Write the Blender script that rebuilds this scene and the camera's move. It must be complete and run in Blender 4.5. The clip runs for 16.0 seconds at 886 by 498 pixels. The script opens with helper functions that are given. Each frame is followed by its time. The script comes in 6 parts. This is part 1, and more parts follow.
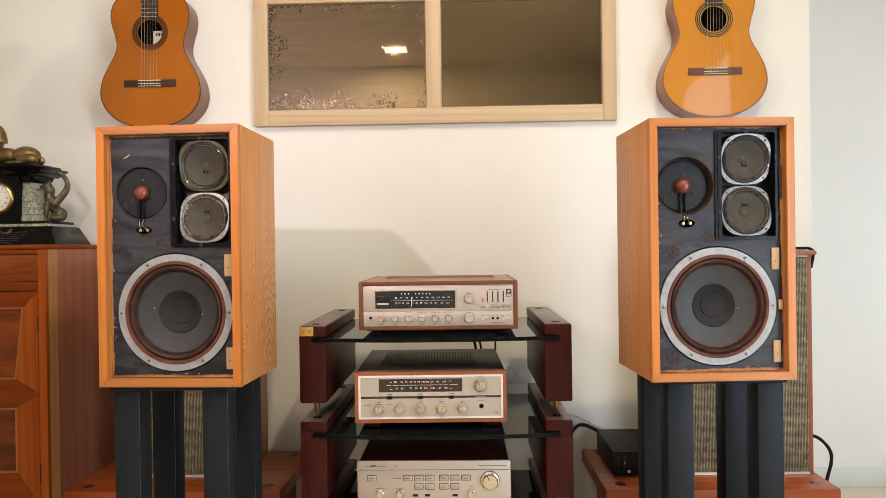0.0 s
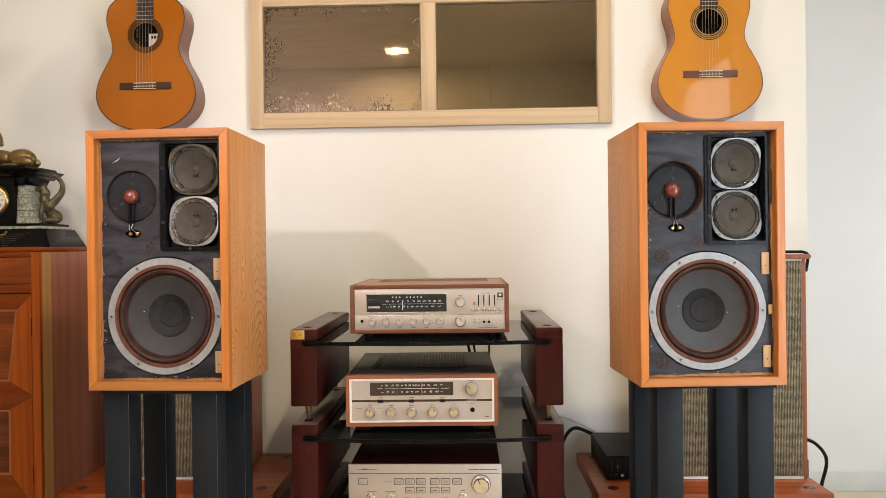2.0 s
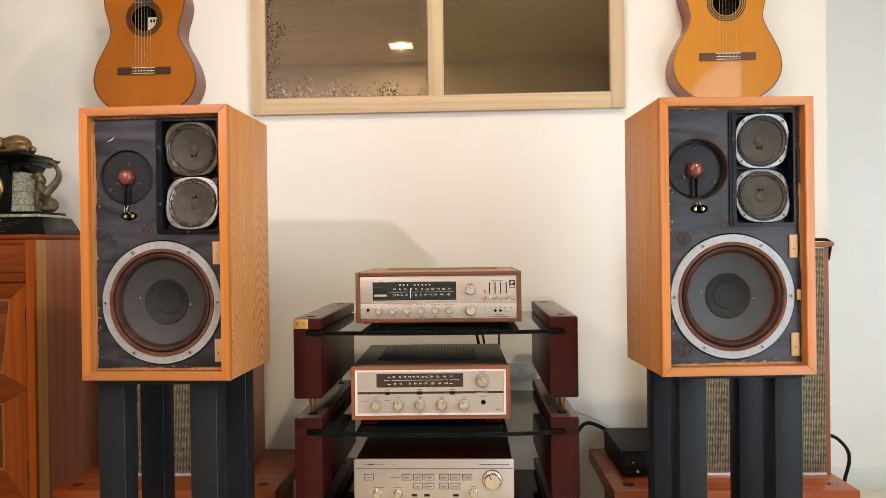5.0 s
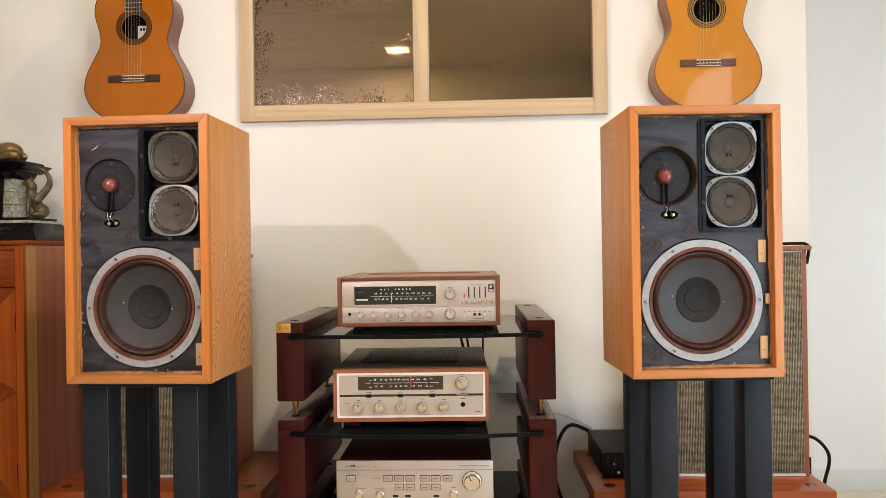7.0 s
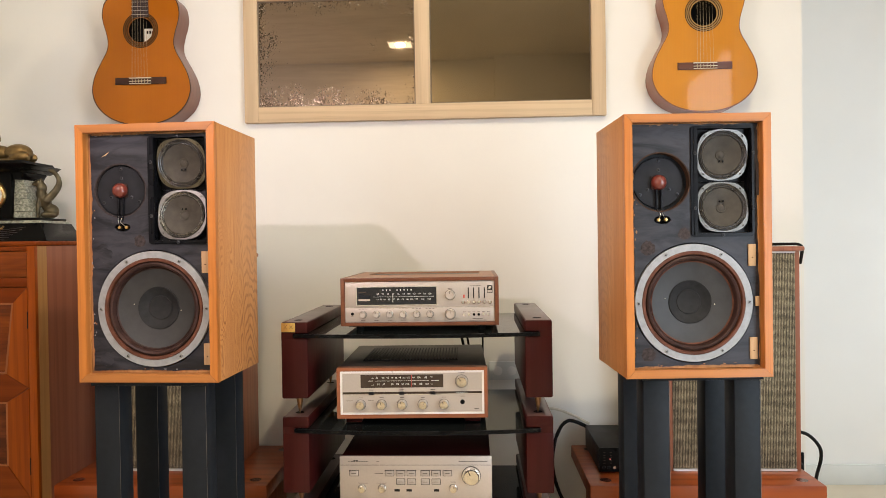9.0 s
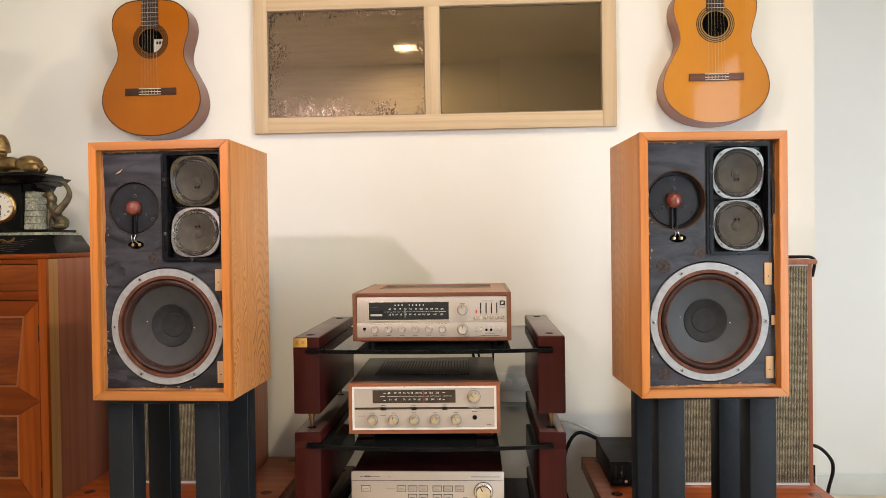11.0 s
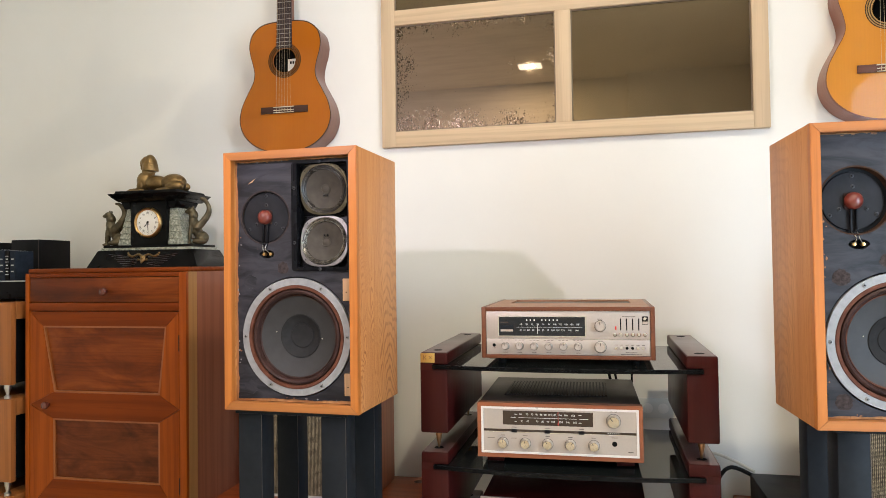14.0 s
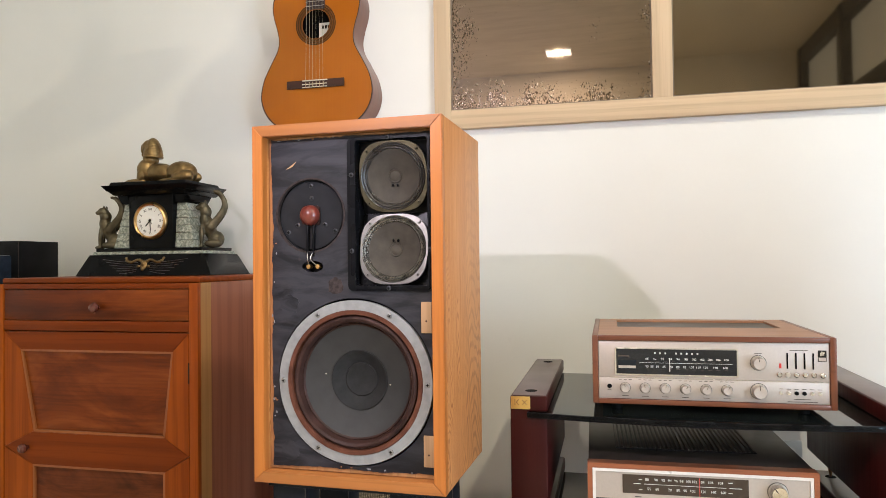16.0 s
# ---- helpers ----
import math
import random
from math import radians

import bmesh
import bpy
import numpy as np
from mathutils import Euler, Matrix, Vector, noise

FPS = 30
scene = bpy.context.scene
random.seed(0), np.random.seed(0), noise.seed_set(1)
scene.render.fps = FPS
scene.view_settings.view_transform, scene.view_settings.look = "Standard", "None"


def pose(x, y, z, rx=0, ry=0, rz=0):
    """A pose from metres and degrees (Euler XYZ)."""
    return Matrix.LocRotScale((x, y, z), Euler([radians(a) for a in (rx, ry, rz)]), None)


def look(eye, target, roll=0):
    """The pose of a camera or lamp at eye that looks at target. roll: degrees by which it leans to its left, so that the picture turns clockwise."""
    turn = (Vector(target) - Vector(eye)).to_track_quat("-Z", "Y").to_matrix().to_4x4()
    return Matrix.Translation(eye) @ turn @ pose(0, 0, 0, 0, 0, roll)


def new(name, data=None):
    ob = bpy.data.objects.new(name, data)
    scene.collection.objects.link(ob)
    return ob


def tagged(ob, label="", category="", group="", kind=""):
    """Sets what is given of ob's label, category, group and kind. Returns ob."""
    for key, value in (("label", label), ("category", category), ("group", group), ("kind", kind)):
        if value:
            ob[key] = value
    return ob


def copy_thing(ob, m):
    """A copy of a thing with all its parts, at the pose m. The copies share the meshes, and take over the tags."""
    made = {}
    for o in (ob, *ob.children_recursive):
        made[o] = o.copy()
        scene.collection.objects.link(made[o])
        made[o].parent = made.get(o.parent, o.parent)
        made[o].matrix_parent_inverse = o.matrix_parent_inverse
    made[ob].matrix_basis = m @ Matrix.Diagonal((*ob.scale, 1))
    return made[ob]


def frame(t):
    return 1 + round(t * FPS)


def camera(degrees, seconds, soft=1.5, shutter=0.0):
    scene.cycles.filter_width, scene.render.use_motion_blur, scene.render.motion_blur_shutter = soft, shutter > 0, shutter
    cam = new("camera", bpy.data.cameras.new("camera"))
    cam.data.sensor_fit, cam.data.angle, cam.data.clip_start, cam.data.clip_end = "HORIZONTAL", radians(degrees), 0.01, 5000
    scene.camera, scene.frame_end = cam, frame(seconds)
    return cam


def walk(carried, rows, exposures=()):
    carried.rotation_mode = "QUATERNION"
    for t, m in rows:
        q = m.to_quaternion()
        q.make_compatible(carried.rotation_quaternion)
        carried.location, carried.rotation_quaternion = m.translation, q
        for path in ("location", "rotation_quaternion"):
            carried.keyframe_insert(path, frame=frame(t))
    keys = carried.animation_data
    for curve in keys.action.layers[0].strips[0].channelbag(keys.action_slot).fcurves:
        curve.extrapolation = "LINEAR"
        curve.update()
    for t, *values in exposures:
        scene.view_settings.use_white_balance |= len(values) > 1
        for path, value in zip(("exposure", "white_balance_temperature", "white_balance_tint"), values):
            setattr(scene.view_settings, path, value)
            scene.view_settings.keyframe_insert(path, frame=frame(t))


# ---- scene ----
cam = camera(64.9, 16.0, 0.5)
PATH = [
    (0, (0.073, -0.003, 1.213), (0.018, 1.996, 1.206), -0.8),
    (0.5, (0.095, -0.002, 1.218), (0.036, 1.997, 1.21), -0.8),
    (1, (0.115, -0.011, 1.218), (0.057, 1.988, 1.213), -0.8),
    (1.5, (0.121, -0.014, 1.223), (0.058, 1.985, 1.219), -0.8),
    (2, (0.111, -0.001, 1.222), (0.044, 1.998, 1.216), -0.7),
    (2.5, (0.096, 0.01, 1.233), (0.027, 2.009, 1.228), -0.7),
    (3, (0.094, 0.032, 1.23), (0.024, 2.031, 1.222), -0.8),
    (3.5, (0.089, 0.055, 1.211), (0.018, 2.054, 1.205), -0.8),
    (4, (0.082, 0.068, 1.194), (0.009, 2.067, 1.189), -0.8),
    (6.5, (0.137, 0.09, 1.176), (0.054, 2.088, 1.174), -0.8),
    (7, (0.156, 0.049, 1.187), (0.073, 2.047, 1.189), -0.9),
    (7.5, (0.162, 0.011, 1.202), (0.08, 2.009, 1.203), -0.9),
    (8, (0.169, 0.002, 1.203), (0.085, 2.0, 1.202), -0.9),
    (10.5, (0.15, -0.01, 1.254), (0.051, 1.987, 1.204), -0.8),
    (11, (0.138, 0.001, 1.264), (0.039, 1.998, 1.24), -0.8),
    (11.5, (0.112, 0.019, 1.268), (0.009, 2.015, 1.319), -0.7),
    (12, (0.088, 0.05, 1.259), (-0.015, 2.046, 1.309), -0.9),
    (12.5, (0.097, 0.082, 1.244), (-0.008, 2.079, 1.293), -0.9),
    (12.8, (0.118, 0.082, 1.235), (0.001, 2.078, 1.294), -1.0),
    (13, (0.14, 0.078, 1.245), (-0.119, 2.06, 1.299), -0.9),
    (13.2, (0.144, 0.073, 1.238), (-0.241, 2.035, 1.299), -1.0),
    (13.5, (0.14, 0.062, 1.239), (-0.3, 2.012, 1.295), -0.8),
    (14, (0.101, 0.108, 1.228), (-0.345, 2.057, 1.277), -0.8),
    (14.5, (0.031, 0.211, 1.206), (-0.419, 2.16, 1.252), -0.7),
    (15, (-0.054, 0.314, 1.234), (-0.507, 2.261, 1.277), -0.7),
    (15.5, (-0.15, 0.421, 1.283), (-0.604, 2.369, 1.323), -0.6),
    (16, (-0.201, 0.541, 1.269), (-0.66, 2.487, 1.307), -0.7),
]
walk(cam, [(t, look(eye, target, roll)) for t, eye, target, roll in PATH],
     exposures=[(0, -0.03, 6450, 16), (12.7, -0.03, 6450, 16), (13.4, 0.03, 6000, 14), (16, 0.06, 5800, 13)])

# ---- world, light ----
world = bpy.data.worlds.new("world")
scene.world = world
world.use_nodes = True
wn = world.node_tree
sky = wn.nodes.new("ShaderNodeTexSky")
sky.sky_type, sky.sun_disc, sky.sun_elevation, sky.sun_rotation = "NISHITA", False, radians(40), radians(70)
wn.links.new(sky.outputs[0], wn.nodes["Background"].inputs[0])
wn.nodes["Background"].inputs[1].default_value = 0.1

WALL_Y, CEIL, RECESS_Y = 2.765, 3.58, 3.48
PANEL_WARM = (1.0, 0.84, 0.54)


def lamp(name, kind, energy, colour, m, **settings):
    data = bpy.data.lights.new(name, kind)
    data.energy, data.color = energy, colour
    ob = new(name, data)
    ob.matrix_world = m
    for key, value in settings.items():
        if key == "size":
            data.size = value
        if key == "size_y":
            data.shape, data.size_y = "RECTANGLE", value
        if key == "radius":
            data.shadow_soft_size = value
        if key == "spot":
            data.spot_size, data.spot_blend = radians(value), 0.85
    return ob


KEY_AT = (-0.9, 0.61, 1.92)
lamp("key_lamp", "SPOT", 51, (1.0, 0.85, 0.87), look(KEY_AT, (0.6, 2.7, 1.62)), radius=0.018, spot=138)
PANELS = [(-0.69, -2.8, 31), (-0.69, 0.35, 25), (0.95, 0.35, 57)]
for px, py, watts in PANELS:
    lamp("panel_light", "AREA", watts, PANEL_WARM, pose(px, py, CEIL - 0.0125), size=0.10, size_y=0.08)
lamp("daylight", "AREA", 29, (0.72, 0.89, 1.0), pose(1.70, 0.42, 0.95, 90, 0, 90), size=1.2, size_y=1.0)
lamp("daylight_side", "AREA", 27, (0.66, 0.86, 1.0), pose(3.36, 2.10, 1.15, 90, 0, 90), size=0.8, size_y=1.3)

# ---- materials ----


class Nodes:
    """A small helper to wire a material."""

    def __init__(self, name, rough=0.5, metal=0.0, coat=0.0, spec=0.5):
        self.m = bpy.data.materials.new(name)
        self.m.use_nodes = True
        self.t = self.m.node_tree
        self.b = self.t.nodes["Principled BSDF"]
        self.b.inputs["Roughness"].default_value = rough
        self.b.inputs["Metallic"].default_value = metal
        self.b.inputs["Coat Weight"].default_value = coat
        self.b.inputs["Coat Roughness"].default_value = 0.12
        self.b.inputs["Specular IOR Level"].default_value = spec

    def add(self, kind, **values):
        n = self.t.nodes.new(kind)
        for k, v in values.items():
            n.inputs[k.replace("_", " ")].default_value = v
        return n

    def link(self, a, b):
        self.t.links.new(a, b)

    def coords(self, scale=(1, 1, 1), spot=(0, 0, 0), vary=True):
        c = self.t.nodes.new("ShaderNodeTexCoord")
        mp = self.add("ShaderNodeMapping", Scale=scale, Location=spot)
        if vary:
            info = self.t.nodes.new("ShaderNodeObjectInfo")
            mul = self.t.nodes.new("ShaderNodeVectorMath")
            mul.operation = "SCALE"
            mul.inputs[0].default_value = (3.7, 5.1, 2.3)
            self.link(info.outputs["Random"], mul.inputs["Scale"])
            plus = self.t.nodes.new("ShaderNodeVectorMath")
            self.link(c.outputs["Object"], plus.inputs[0])
            self.link(mul.outputs[0], plus.inputs[1])
            self.link(plus.outputs[0], mp.inputs[0])
        else:
            self.link(c.outputs["Object"], mp.inputs[0])
        return mp.outputs[0]

    def noise(self, vec, scale, detail=4.0, rough=0.55, distort=0.0):
        n = self.add("ShaderNodeTexNoise", Scale=scale, Detail=detail, Roughness=rough, Distortion=distort)
        self.link(vec, n.inputs["Vector"])
        return n.outputs["Fac"]

    def ramp(self, fac, stops):
        r = self.t.nodes.new("ShaderNodeValToRGB")
        e = r.color_ramp.elements
        while len(e) < len(stops):
            e.new(0.5)
        for i, (p, c) in enumerate(stops):
            e[i].position, e[i].color = p, (*c, 1) if len(c) == 3 else c
        self.link(fac, r.inputs[0])
        return r.outputs[0]

    def mix(self, fac, a, b, blend="MIX"):
        n = self.t.nodes.new("ShaderNodeMix")
        n.data_type, n.blend_type = "RGBA", blend
        for value, sock in ((fac, n.inputs[0]), (a, n.inputs[6]), (b, n.inputs[7])):
            if isinstance(value, (int, float)):
                sock.default_value = value
            elif isinstance(value, tuple):
                sock.default_value = (*value, 1)
            else:
                self.link(value, sock)
        return n.outputs[2]

    def math(self, op, a, b=0.0):
        n = self.t.nodes.new("ShaderNodeMath")
        n.operation = op
        for value, sock in ((a, n.inputs[0]), (b, n.inputs[1])):
            if isinstance(value, (int, float)):
                sock.default_value = value
            else:
                self.link(value, sock)
        return n.outputs[0]

    def colour(self, out):
        if isinstance(out, tuple):
            self.b.inputs["Base Color"].default_value = (*out, 1)
        else:
            self.link(out, self.b.inputs["Base Color"])
        return self

    def bump(self, height, strength=0.2, distance=0.002):
        n = self.add("ShaderNodeBump", Strength=strength, Distance=distance)
        self.link(height, n.inputs["Height"])
        self.link(n.outputs[0], self.b.inputs["Normal"])
        return self

    def rough(self, fac, lo, hi):
        n = self.add("ShaderNodeMapRange", To_Min=lo, To_Max=hi)
        self.link(fac, n.inputs[0])
        self.link(n.outputs[0], self.b.inputs["Roughness"])
        return self


def plain(name, c, rough=0.5, metal=0.0, coat=0.0, spread=0.12, scale=30.0, bump=0.0):
    """A near-plain surface with slight mottling and uneven gloss."""
    n = Nodes(name, rough, metal, coat, 0.5 if sum(c) > 0.25 or coat else 0.11)
    v = n.coords()
    f = n.noise(v, scale, 5)
    lo, hi = tuple(x * (1 - spread) for x in c), tuple(min(1, x * (1 + spread)) for x in c)
    n.colour(n.ramp(f, [(0.3, lo), (0.7, hi)]))
    n.rough(n.noise(v, scale * 0.35, 3), max(0.02, rough - 0.07), min(1, rough + 0.09))
    if bump:
        n.bump(n.noise(v, scale * 6, 3), bump, 0.001)
    return n.m


def wood(name, dark, light, axis=2, fine=1.0, rough=0.4, coat=0.05, rings=0.5, pores=0.5, bump=0.12):
    """Wood grain along an axis of the object: bands, long streaks and pores."""
    n = Nodes(name, rough, 0, coat, 0.3)
    s = [9.0 * fine] * 3
    s[axis] = 0.75 * fine
    v = n.coords(tuple(s))
    warp = n.noise(v, 0.55, 2, 0.5)
    wave = n.add("ShaderNodeTexWave", Scale=1.3, Distortion=7.0, Detail=3.0, Detail_Scale=0.7)
    wave.wave_type, wave.rings_direction = "RINGS", "SPHERICAL"
    n.link(v, wave.inputs["Vector"])
    s2 = [150.0 * fine] * 3
    s2[axis] = 3.5 * fine
    v2 = n.coords(tuple(s2))
    streak = n.noise(v2, 1.0, 4, 0.6)
    base = n.ramp(warp, [(0.3, dark), (0.7, light)])
    deep = tuple(x * 0.62 for x in dark)
    fac = n.math("MULTIPLY", n.ramp(wave.outputs["Fac"], [(0.45, (0, 0, 0)), (0.9, (1, 1, 1))]), rings)
    c = n.mix(fac, base, deep)
    fac2 = n.math("MULTIPLY", n.ramp(streak, [(0.52, (0, 0, 0)), (0.72, (1, 1, 1))]), pores)
    c = n.mix(fac2, c, deep)
    n.colour(c).rough(streak, rough - 0.08, rough + 0.12).bump(streak, bump, 0.0008)
    return n.m


def wall_paint(name, c, rough=0.75):
    n = Nodes(name, rough)
    v = n.coords(vary=False)
    big = n.noise(v, 1.3, 4, 0.6)
    fine = n.noise(v, 90.0, 4, 0.6)
    lo = tuple(x * 0.955 for x in c)
    col = n.ramp(big, [(0.35, lo), (0.65, c)])
    marks = n.ramp(n.noise(v, 7.0, 6, 0.7), [(0.70, (0, 0, 0)), (0.76, (1, 1, 1))])
    col = n.mix(n.math("MULTIPLY", marks, 0.12), col, tuple(x * 0.8 for x in c))
    n.colour(col).bump(fine, 0.10, 0.0015)
    return n.m



def oak_veneer(name, flame):
    """Oiled oak: straight pores all over, flame-shaped growth lines low on a crown-cut board."""
    n = Nodes(name, 0.42, 0, 0.05, 0.3)
    sep = n.t.nodes.new("ShaderNodeSeparateXYZ")
    n.link(n.coords(vary=False), sep.inputs[0])
    drift = n.noise(n.coords((6, 6, 2.0)), 1.0, 3, 0.55)
    wobble = n.noise(n.coords((30, 30, 9)), 1.0, 3, 0.6)
    across = n.math("ADD", n.math("SUBTRACT", sep.outputs[1], 0.235), n.math("MULTIPLY", n.math("SUBTRACT", drift, 0.5), 0.24))
    climb = n.math("ADD", sep.outputs[2], n.math("MULTIPLY", n.math("MULTIPLY", across, across), 17.0))
    climb = n.math("ADD", climb, n.math("MULTIPLY", wobble, 0.040))
    wave = n.math("SINE", n.math("MULTIPLY", climb, 2 * math.pi / 0.031))
    ring = n.ramp(wave, [(0.15, (0, 0, 0)), (0.85, (1, 1, 1))])
    low = n.add("ShaderNodeMapRange", From_Min=0.16, From_Max=0.50, To_Min=0.85 if flame else 0.30, To_Max=0.16)
    n.link(n.math("ADD", sep.outputs[2], n.math("MULTIPLY", n.math("SUBTRACT", drift, 0.5), 0.25)), low.inputs[0])
    broken = n.ramp(n.noise(n.coords((90, 90, 7)), 1.0, 4, 0.6), [(0.34, (0.35, 0.35, 0.35)), (0.6, (1, 1, 1))])
    big = n.noise(n.coords((7, 7, 0.9)), 1.6, 3)
    pore = n.noise(n.coords((260, 260, 6)), 1.0, 4, 0.6)
    streak = n.noise(n.coords((70, 70, 1.6)), 1.0, 4, 0.6)
    base = n.ramp(big, [(0.3, (0.45, 0.185, 0.058)), (0.7, (0.57, 0.265, 0.092))])
    base = n.mix(n.math("MULTIPLY", n.ramp(streak, [(0.42, (0, 0, 0)), (0.66, (1, 1, 1))]), 0.30), base, (0.38, 0.140, 0.040))
    c = n.mix(n.math("MULTIPLY", n.math("MULTIPLY", ring, low.outputs[0]), broken), base, (0.215, 0.062, 0.012))
    c = n.mix(n.math("MULTIPLY", n.ramp(pore, [(0.53, (0, 0, 0)), (0.70, (1, 1, 1))]), 0.45), c, (0.25, 0.085, 0.02))
    n.colour(c).rough(pore, 0.36, 0.55).bump(pore, 0.15, 0.0008)
    return n.m


WALL = wall_paint("white wall paint", (0.79, 0.775, 0.735))
WALL_COOL = wall_paint("cool white wall paint", (0.80, 0.80, 0.79))
CEILING = wall_paint("ceiling paint", (0.80, 0.78, 0.74), 0.85)
FLOOR = plain("honey coloured floor boards", (0.66, 0.56, 0.42), 0.35, 0, 0.1, 0.08, 3)
SKIRT = plain("grey white skirting", (0.66, 0.68, 0.67), 0.45, 0, 0, 0.04, 8)
WINDOW_WOOD = wood("pale beech", (0.55, 0.405, 0.255), (0.62, 0.465, 0.300), 0, 1.0, 0.6, 0.0, 0.22, 0.30)
WINDOW_WOOD_UP = wood("pale beech upright", (0.55, 0.405, 0.255), (0.62, 0.465, 0.300), 2, 1.0, 0.6, 0.0, 0.22, 0.30)
TRIM_H = wood("orange oiled wood across", (0.34, 0.122, 0.028), (0.42, 0.160, 0.042), 0, 1.0, 0.4, 0.08, 0.3, 0.5)
TRIM_V = wood("orange oiled wood upright", (0.40, 0.130, 0.022), (0.48, 0.168, 0.032), 2, 1.0, 0.4, 0.08, 0.3, 0.5)
OAK = oak_veneer("flamed oak veneer", True)
OAK_PLAIN = oak_veneer("straight oak veneer", False)
WALNUT = wood("red walnut case", (0.20, 0.062, 0.026), (0.28, 0.092, 0.038), 0, 1.2, 0.38, 0.2, 0.2, 0.4)
WALNUT_TOP = wood("paler walnut top", (0.30, 0.15, 0.085), (0.36, 0.19, 0.11), 0, 1.2, 0.45, 0.1, 0.15, 0.35)
BROWN_TOP = plain("brown grey metal case", (0.060, 0.048, 0.041), 0.34, 0.2, 0, 0.15, 25)
CHERRY_V = wood("red brown cherry upright", (0.205, 0.036, 0.002), (0.340, 0.077, 0.005), 2, 1.1, 0.40, 0.03, 0.30, 0.45)
CHERRY_H = wood("red brown cherry across", (0.145, 0.024, 0.0016), (0.260, 0.055, 0.004), 0, 1.1, 0.40, 0.03, 0.30, 0.45)


def figured(name, dark, mid, light, axis, swirl):
    """Polished wood with broad cloudy figure over fine grain."""
    n = Nodes(name, 0.3, 0, 0.05, 0.2)
    k = [3.2] * 3
    k[axis] = 1.1
    cloud = n.noise(n.coords(tuple(k)), 2.2, 5, 0.6, swirl)
    k2 = [120.0] * 3
    k2[axis] = 4.0
    grain = n.noise(n.coords(tuple(k2)), 1.0, 4, 0.6)
    k3 = [34.0] * 3
    k3[axis] = 2.2
    band = n.noise(n.coords(tuple(k3)), 1.0, 4, 0.6, swirl * 0.5)
    c = n.ramp(cloud, [(0.32, dark), (0.5, mid), (0.68, light)])
    c = n.mix(n.math("MULTIPLY", n.ramp(band, [(0.46, (0, 0, 0)), (0.66, (1, 1, 1))]), 0.55), c, dark)
    c = n.mix(n.math("MULTIPLY", n.ramp(grain, [(0.5, (0, 0, 0)), (0.72, (1, 1, 1))]), 0.35), c, tuple(x * 0.5 for x in dark))
    n.colour(c).rough(grain, 0.24, 0.40).bump(grain, 0.08, 0.0008)
    return n.m


CHERRY_PANEL = figured("red figured cherry panel", (0.062, 0.0105, 0.001), (0.160, 0.032, 0.003), (0.270, 0.066, 0.008), 0, 1.0)
CHERRY_DARK = figured("dark swirled cherry panel", (0.058, 0.012, 0.003), (0.115, 0.026, 0.006), (0.165, 0.040, 0.010), 0, 3.5)
KNOB_WOOD = plain("polished dark red knob wood", (0.105, 0.026, 0.016), 0.2, 0, 0.5, 0.25, 40)
WALNUT_DARK = wood("dark walnut case", (0.125, 0.040, 0.017), (0.175, 0.060, 0.026), 0, 1.2, 0.36, 0.2, 0.2, 0.4)
CHERRY_LIP = wood("pale cherry moulding", (0.26, 0.085, 0.023), (0.32, 0.11, 0.032), 2, 1.0, 0.4, 0.15, 0.15, 0.2)
for timber in (CHERRY_V, CHERRY_H):
    timber.node_tree.nodes["Principled BSDF"].inputs["Specular IOR Level"].default_value = 0.14
SAPWOOD = wood("golden sapwood", (0.40, 0.20, 0.065), (0.46, 0.24, 0.085), 2, 1.0, 0.42, 0.1, 0.2, 0.3)
SIDE_WOOD = wood("brown cabinet side", (0.280, 0.100, 0.054), (0.365, 0.138, 0.078), 2, 0.7, 0.45, 0.1, 0.3, 0.35)
BENCH_WOOD = wood("red brown bench timber", (0.25, 0.044, 0.007), (0.36, 0.078, 0.014), 0, 0.6, 0.36, 0.3, 0.4, 0.3)
RACK_RED = wood("dark mahogany lacquer", (0.031, 0.0040, 0.0036), (0.048, 0.0068, 0.0052), 2, 1.0, 0.4, 0.06, 0.25, 0.3, 0.05)
RACK_RED.node_tree.nodes["Principled BSDF"].inputs["Specular IOR Level"].default_value = 0.13
# same lacquer made paler: light on the pillar tops is in the colour
RACK_TOP_LIT = plain("mahogany lacquer with painted top light", (0.085, 0.045, 0.042), 0.34, 0, 0.3, 0.1, 20)
ORANGE_RACK = wood("orange beech rack wood", (0.27, 0.092, 0.022), (0.36, 0.130, 0.034), 2, 1.0, 0.4, 0.2, 0.25, 0.3)
BLACK_PLASTIC = plain("black plastic", (0.0055, 0.0055, 0.0068), 0.27, 0, 0, 0.2, 40)
BLACK_STEEL = plain("black powder coated steel", (0.0125, 0.0145, 0.0175), 0.45, 0.0, 0, 0.12, 60, 0.15)
BLACK_METAL = plain("black painted metal", (0.008, 0.008, 0.009), 0.4, 0, 0, 0.2, 40)
RUBBER = plain("black rubber", (0.012, 0.012, 0.012), 0.6, 0, 0, 0.2, 40)
DARK_HOLE = plain("dark inside", (0.004, 0.004, 0.004), 0.9)
SCREW_STEEL = plain("dull screw steel", (0.26, 0.255, 0.25), 0.42, 0.9, 0, 0.15, 80)
STEEL = plain("steel", (0.55, 0.54, 0.52), 0.3, 1.0, 0, 0.08, 80)
BRASS = plain("brass", (0.62, 0.40, 0.16), 0.28, 1.0, 0, 0.1, 60)
GOLD_PLATE = plain("gold plate", (0.68, 0.45, 0.14), 0.35, 0.9, 0, 0.08, 60)
COPPER_SPIKE = plain("bronze spike", (0.36, 0.20, 0.10), 0.3, 1.0, 0, 0.1, 60)
